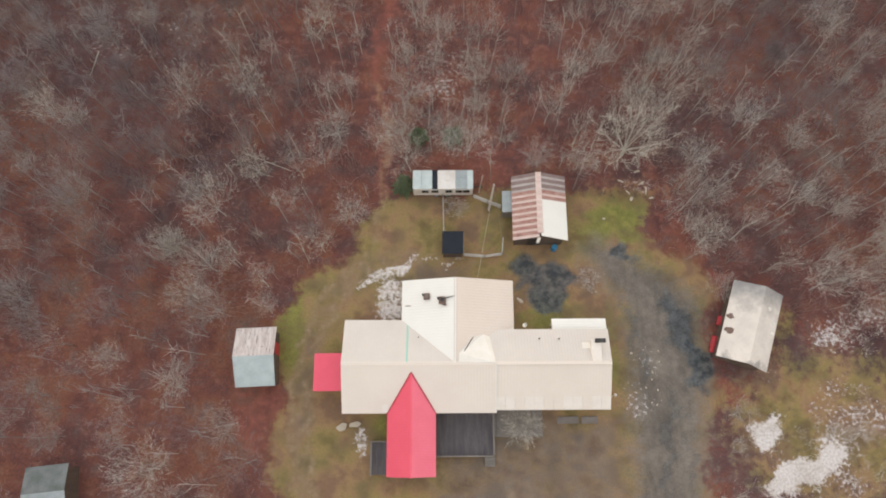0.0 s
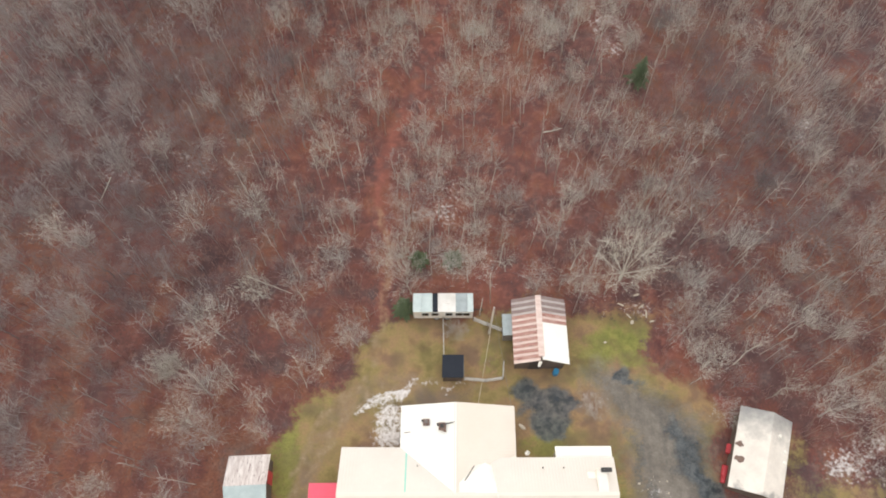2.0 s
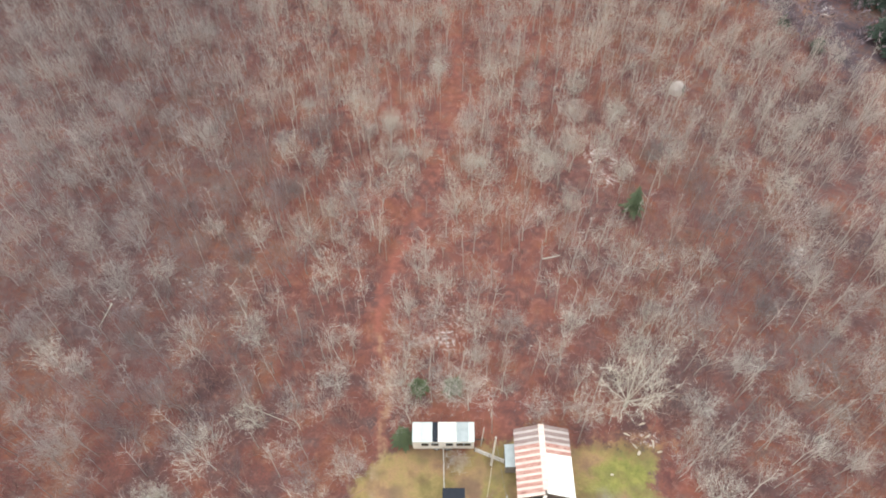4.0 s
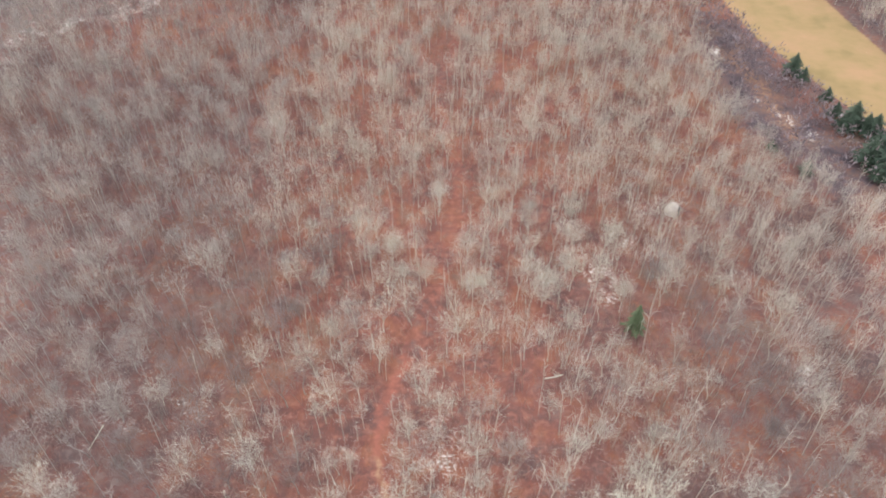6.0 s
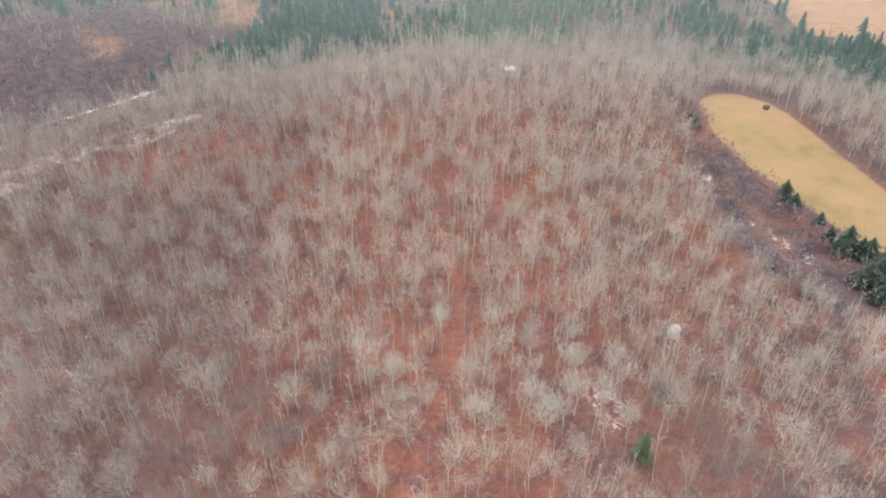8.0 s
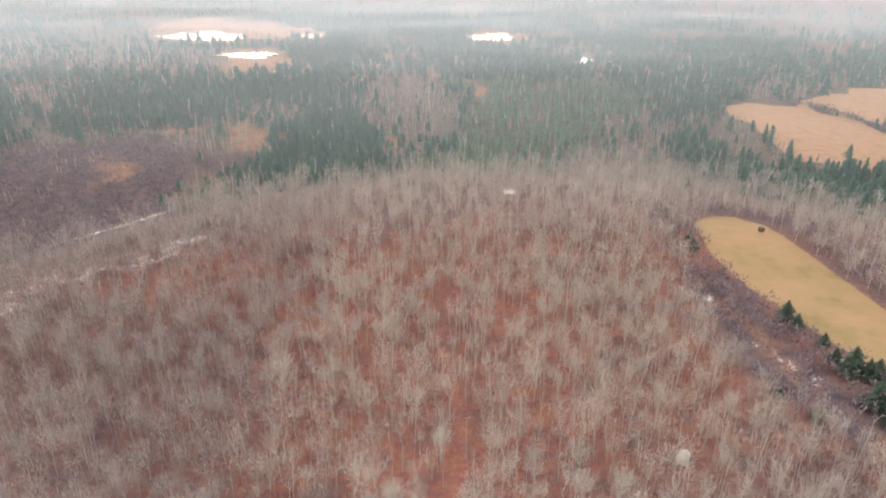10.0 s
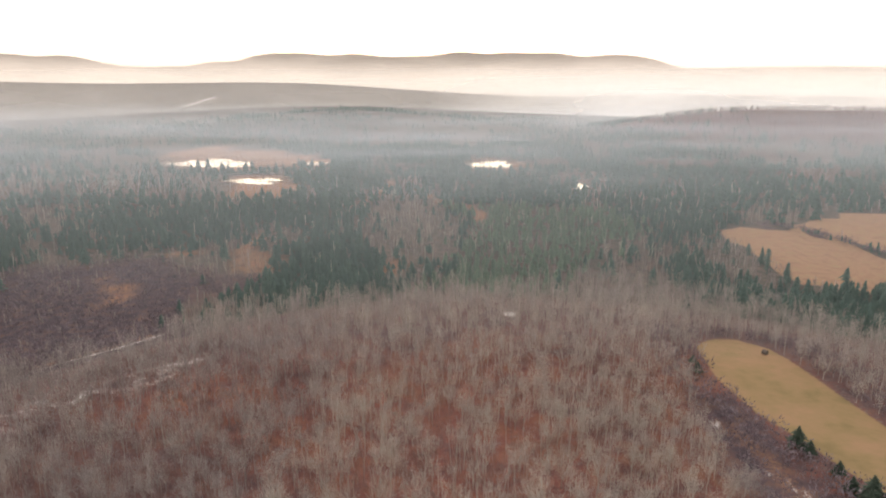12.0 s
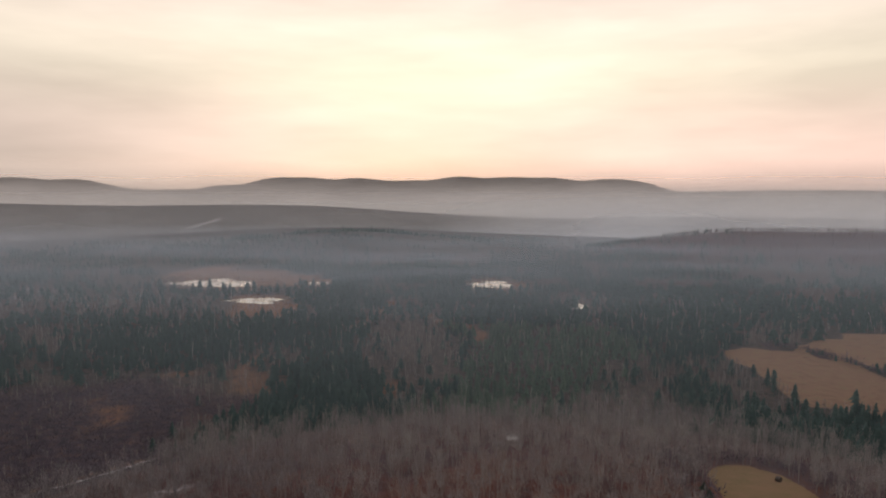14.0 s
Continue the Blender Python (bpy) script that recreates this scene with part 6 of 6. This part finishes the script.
def build_small_sheds():
    a = tagged(new("shed"), "small shed, roof half rust-streaked white and half pale blue", "shed")
    a.matrix_basis = pose(-17.95, 12.7, 0, 0, 0, 2.5)
    part("wall", gable_body(-1.7, 1.7, -2.5, 2.55, 0, 2.25, 3.2, "X", 0), BOARD, a)
    part("roof", slab([(-1.98, 0, 3.35), (1.92, 0, 3.35), (1.95, 2.85, 2.3), (-1.95, 2.85, 2.3)], .07), STREAKED, a, "white roof slope with dark rust streaks")
    part("roof", slab([(-1.98, 0, 3.35), (1.92, 0, 3.35), (1.88, -2.8, 2.3), (-1.88, -2.8, 2.3)], .07), PALE_BLUE, a, "pale blue roof slope")
    part("door", box_bm(1.68, 1.74, .3, 1.5, 0, 1.95), RED_PAINT, a, "dull red side door")
    b = tagged(new("shed"), "grey metal-roofed shed with rust patches beside the drive", "shed")
    b.matrix_basis = pose(29.85, 15.5, 0, 0, 0, -19.5)
    part("wall", gable_body(-2.1, 2.1, -3.6, 3.6, 0, 2.45, 3.4, "Y", .3), BOARD, b)
    part("roof", slab([(.3, -3.95, 3.6), (-2.45, -3.95, 2.5), (-2.45, 3.95, 2.5), (.3, 3.95, 3.6)], .07), GALV, b)
    part("roof", slab([(.3, -3.95, 3.6), (2.45, -3.95, 2.5), (2.45, 3.95, 2.5), (.3, 3.95, 3.6)], .07), GALV, b)
    for n, (x, y, w, l) in enumerate(((-2.0, .2, .36, .3), (-1.85, -1.2, .4, .34))):
        rng = np.random.default_rng(60 + n)
        ring = []
        for k in range(13):
            t = 2 * math.pi * k / 13
            q = rng.uniform(.55, 1.2)
            u, v = x + w * q * math.cos(t), y + l * q * math.sin(t)
            ring.append((u, v, 3.6 - .4 * (.3 - u) + .03))
        part("rust_patch", slab(ring, .02), RUST_PATCH, b)
    for x, y in ((1.2, 2.0), (2.0, .8), (2.1, -.2)):
        z = 3.6 - .51 * (x - .3)
        part("snow_lump", rod_bm((x, y, z - .05), (x, y, z + .12), .25, 7, .1), FLASHING, b)
    c = tagged(new("shed"), "weathered mossy grey shed among the trees", "shed")
    c.matrix_basis = pose(-36.15, 0.5, 0, 0, 0, 6)
    part("wall", gable_body(-1.7, 1.7, -2.0, 2.0, 0, 2.4, 3.0, "X", 0), BOARD, c)
    part("roof", slab([(-1.95, 0, 3.15), (1.95, 0, 3.15), (1.95, 2.35, 2.5), (-1.95, 2.35, 2.5)], .07), MOSSY, c)
    part("roof", slab([(-1.95, 0, 3.15), (1.95, 0, 3.15), (1.95, -2.35, 2.5), (-1.95, -2.35, 2.5)], .07), GREYBLUE, c)
    d = tagged(new("hut"), "low navy-roofed hut at the corner of the pen", "hut")
    d.matrix_basis = pose(-0.02, -0.2, 0)
    part("wall", box_bm(.12, 2.05, 23.4, 25.4, 0, 1.75), BOARD, d)
    part("roof", slab([(0, 23.25, 1.9), (2.15, 23.25, 1.9), (2.2, 25.55, 2.1), (.05, 25.55, 2.1)], .08), NAVY, d)
    part("edge_trim", box_bm(2.16, 2.22, 23.25, 25.5, 1.85, 2.0), GREY_WOOD, d)
    e = tagged(new("tent_dome"), "small pale dome shelter in the wood", "shelter")
    bm = bmesh.new()
    bmesh.ops.create_uvsphere(bm, u_segments=20, v_segments=10, radius=1.0, matrix=Matrix.Diagonal((1.1, 1.45, 1.45, 1)))
    bmesh.ops.delete(bm, geom=[v for v in bm.verts if v.co.z < -.05], context="VERTS")
    part("cover", bm, PALE_GREY, e)
    part("doorway", box_bm(.78, 1.08, -.5, .5, 0, 1.0), BLACK, e)
    e.matrix_basis = pose(35.0, 84.9, float(height(35.0, 84.9)), 0, 0, -30)


build_small_sheds()


def build_fence(pts, z, label, boards):
    f = tagged(new("fence"), label, "fence", "fences of the pen")
    for (ax, ay), (bx, by) in zip(pts, pts[1:]):
        n = max(1, round(math.hypot(bx - ax, by - ay) / 1.5))
        for k in range(n + 1):
            x, y = ax + (bx - ax) * k / n, ay + (by - ay) * k / n
            part("post", rod_bm((x, y, 0), (x, y, z), .05, 7), GREY_WOOD, f)
        for j in range(boards):
            zz = z - .08 - j * z / boards
            d = Vector((bx - ax, by - ay, 0)).normalized() * .05
            s = Vector((-d.y, d.x, 0)) * .8
            q = [Vector((ax, ay, zz)) - d - s, Vector((bx, by, zz)) + d - s, Vector((bx, by, zz)) + d + s, Vector((ax, ay, zz)) - d + s]
            part("rail", slab([tuple(v) for v in q], .1), WHITE_WOOD, f)


build_fence([(2.2, 23.3), (4.4, 23.1), (6.15, 23.35), (6.3, 25.0)], 1.1, "pale grey rail fence at the edge of the pen", 3)
build_fence([(.12, 29.7), (.2, 25.35)], 1.1, "thin pale fence between trailer and hut", 2)
build_fence([(3.3, 29.7), (6.25, 28.45)], 1.1, "grey board fence between trailer and shed", 3)


def build_pole():
    p = tagged(new("utility_pole"), "weathered leaning wooden utility pole", "pole")
    part("post", rod_bm((4.95, 28.35, 0), (5.0, 28.4, 7.2), .13, 10, .09), WHITE_WOOD, p)
    part("insulator", rod_bm((5.0, 28.3, 7.0), (5.0, 28.2, 7.05), .05), CONCRETE, p)
    w = tagged(new("cable"), "thin tan overhead cable from pole to house", "cable")
    bm = bmesh.new()
    a, b = Vector((5.0, 28.25, 7.1)), Vector((3.4, 19.9, 4.35))
    pts = [a.lerp(b, k / 8) - Vector((0, 0, .4 * 4 * (k / 8) * (1 - k / 8))) for k in range(9)]
    for u, v in zip(pts, pts[1:]):
        rod(bm, u, v, .018, 5)
    part("wire", bm, STONE, w)
    w2 = tagged(new("cable"), "thin grey overhead cable sagging to the house corner", "cable")
    bm = bmesh.new()
    a, b = Vector((5.0, 28.25, 7.0)), Vector((6.6, 20.0, 3.3))
    pts = [a.lerp(b, k / 8) - Vector((0, 0, .35 * 4 * (k / 8) * (1 - k / 8))) for k in range(9)]
    for u, v in zip(pts, pts[1:]):
        rod(bm, u, v, .014, 5)
    part("wire", bm, GREY_WOOD, w2)
    q = tagged(new("leaning_pole"), "thin bare leaning pole beside the trailer", "pole")
    part("post", rod_bm((3.95, 30.3, 0), (4.1, 30.4, 4.6), .07, 8, .04), WHITE_WOOD, q)


build_pole()


def drum(name, x, y, z, mat, label, lying=0.0, s=1.0, turn=20.0):
    d = tagged(new(name), label, "barrel")
    part("body", rod_bm((0, 0, 0), (0, 0, .88), .29, 18), mat, d)
    for zz in (.02, .3, .58, .86):
        part("hoop", rod_bm((0, 0, zz - .015), (0, 0, zz + .015), .305, 18), mat, d)
    part("bung", rod_bm((.15, 0, .88), (.15, 0, .9), .03, 8), BLACK, d)
    d.matrix_basis = pose(x, y, z, lying, 0, turn) @ Matrix.Scale(s, 4)


drum("barrel", 11.55, 24.0, 0, BLUE_PLASTIC, "bright blue plastic barrel beside the shed")
# drums stand in for unidentified red objects along the shed wall
for x, y, s in ((28.0, 16.75, 1.0), (27.2, 14.75, 1.1), (26.95, 13.95, 0.9)):
    drum("barrel", x, y, .3 * s, RED_PAINT, "red drum standing in for an unidentified red object by the shed", 90, s, -19.5)


def lump(name, x, y, w, l, t, turn, mat, label, category, seed):
    rng = np.random.default_rng(seed)
    bm = bmesh.new()
    n = 5
    ring = [(math.cos(2 * math.pi * k / n) * w * rng.uniform(.8, 1.15), math.sin(2 * math.pi * k / n) * l * rng.uniform(.8, 1.15), t * rng.uniform(.9, 1.1)) for k in range(n)]
    slab(ring, t * 1.2, bm)
    bmesh.ops.bevel(bm, geom=bm.edges[:], offset=.05, segments=1, affect="EDGES")
    me = bpy.data.meshes.new(name)
    bmesh.ops.recalc_face_normals(bm, faces=bm.faces)
    bm.to_mesh(me)
    bm.free()
    me.materials.append(mat)
    ob = tagged(new(name, me), label, category)
    ob.matrix_basis = pose(x, y, 0, 0, 0, turn)


lump("stone_slab", -9.75, 6.2, .62, .42, .3, 30, STONE, "flat pale stone slab lying on the grass", "stone", 1)
lump("stone_slab", -8.45, 6.45, .75, .32, .25, 5, STONE, "flat pale stone slab lying on the grass", "stone", 2)
lump("pale_board", 7.9, 18.6, .55, .22, .06, -40, STONE, "pale board lying on wet grass", "board", 3)
for x, w in ((12.1, 1.05), (14.2, .8)):
    slab_bm = box_bm(-w, w, -.34, .34, 0, .13, bevel=.03)
    ob = part("concrete_slab", slab_bm, CONCRETE, None)
    tagged(ob, "stained grey concrete slab in front of the house", "slab")
    ob.matrix_basis = pose(x, 6.75, 0, 0, 0, 1.5)

for k, (x, y, w, l, t) in enumerate(((20.9, 32.6, .5, .14, 15), (19.1, 31.5, .45, .12, -25), (20.1, 29.5, .3, .2, 60), (21.7, 30.4, .55, .12, 80), (19.8, 30.2, .4, .1, -50),
                                     (21.3, 31.3, .5, .1, 35), (22.2, 29.6, .35, .12, 10), (17.0, 27.3, .2, .12, 0))):
    lump("broken_board", x, y, w, l, .06, t, STONE, "pale weathered broken board lying in dead brush", "board", 20 + k)
pen_shrub = tree_thing("bare_shrub", bare_tree(302, 1.6, 1.2, 10, 5, 3, .9, .2, veil=500, fine=0.02), "leafless maroon-grey shrub in the pen behind the trailer", BARK, TWIGS, "shrub")
pen_shrub.matrix_basis = pose(1.6, 28.3, 0)
wall_shrub = tree_thing("bare_shrub", bare_tree(303, 2.4, 1.5, 10, 6, 3, .9, .2, veil=500, fine=0.02), "leafless grey shrub at the corner of the shed", BARK, TWIGS, "shrub")
wall_shrub.matrix_basis = pose(28.0, 19.7, 0)

dish = tagged(new("satellite_dish"), "small white satellite dish on the rear roof edge", "satellite dish")
dish.matrix_basis = FIT
bm = bmesh.new()
bmesh.ops.create_uvsphere(bm, u_segments=16, v_segments=10, radius=.3)
bmesh.ops.delete(bm, geom=[v for v in bm.verts if v.co.z > -.13], context="VERTS")
bmesh.ops.solidify(bm, geom=bm.faces[:], thickness=.02)
bowl = part("bowl", bm, FLASHING, dish)
bowl.matrix_basis = pose(7.9, 15.1, 4.5, 35, 20, 0)
part("mast", rod_bm((7.9, 14.9, 3.4), (7.9, 15.05, 4.15), .03), GREY_WOOD, dish)
part("arm", rod_bm((7.9, 15.0, 4.1), (8.0, 15.35, 4.5), .02), GREY_WOOD, dish)

lampish = tagged(new("garden_lamp"), "slim white garden lamp post by the drive", "lamp post")
part("post", rod_bm((16.5, 9.0, 0), (16.5, 9.0, 1.6), .05, 8), FLASHING, lampish)
part("head", rod_bm((16.5, 9.0, 1.6), (16.5, 9.0, 1.95), .16, 10, .1), FLASHING, lampish)

bale = tagged(new("hay_bale"), "dark round bale on the mown tan field", "bale")
bm = rod_bm((0, -.6, .62), (0, .6, .62), .65, 20)
bmesh.ops.bevel(bm, geom=[e for e in bm.edges if abs(e.verts[0].co.y - e.verts[1].co.y) < .01], offset=.08, segments=2, affect="EDGES")
part("roll", bm, BOARD, bale)
for yy in (-.3, 0, .3):
    part("twine", rod_bm((0, yy - .02, .62), (0, yy + .02, .62), .665, 20), BLACK, bale)
bale.matrix_basis = pose(81.6, 171.0, float(height(81.6, 171.0)) - .03, 0, 0, 35)

bush = tree_thing("bare_shrub", bare_tree(301, 2.3, 1.7, 14, 6, 4, .9, .2, veil=900, fine=0.02), "leafless grey shrub growing beside the low deck", BARK, BARK, "shrub")
bush.matrix_basis = pose(7.6, 6.3, 0.3)

for seed, x, y, tall, wide, mat, text in ((311, 15.0, 20.6, 0.8, 1.1, TWIGS, "low ring of dry brambles beside the puddle"), (312, 38.9, 5.2, 1.2, .8, BIRCH_ONE, "round frosted pale shrub on rough ground"),
                                          (313, 40.3, 5.6, 1.3, .9, BIRCH_ONE, "round frosted pale shrub on rough ground"), (314, 37.4, 5.7, 1.0, .6, BIRCH_ONE, "small frosted pale shrub on rough ground"),
                                          (315, 28.2, 4.4, 1.1, .9, TWIGS, "leafless grey shrub at the edge of the drive")):
    shrub = tree_thing("bare_shrub", bare_tree(seed, tall, wide, 11, 6, 3, .9, .2, twig=0.03, veil=260, fine=0.024), text, mat, mat, "shrub")
    shrub.matrix_basis = pose(x, y, 0)
litter_rng = np.random.default_rng(17)
for k in range(14):
    x, y = 20.6 + litter_rng.normal() * .8, 11.8 + litter_rng.normal() * 1.5
    w = litter_rng.uniform(.07, .17)
    lump("pale_stone", x, y, w, w * litter_rng.uniform(.5, .9), .09, litter_rng.uniform(0, 180), STONE, "small pale stone lying on the gravel drive", "stone", 40 + k)
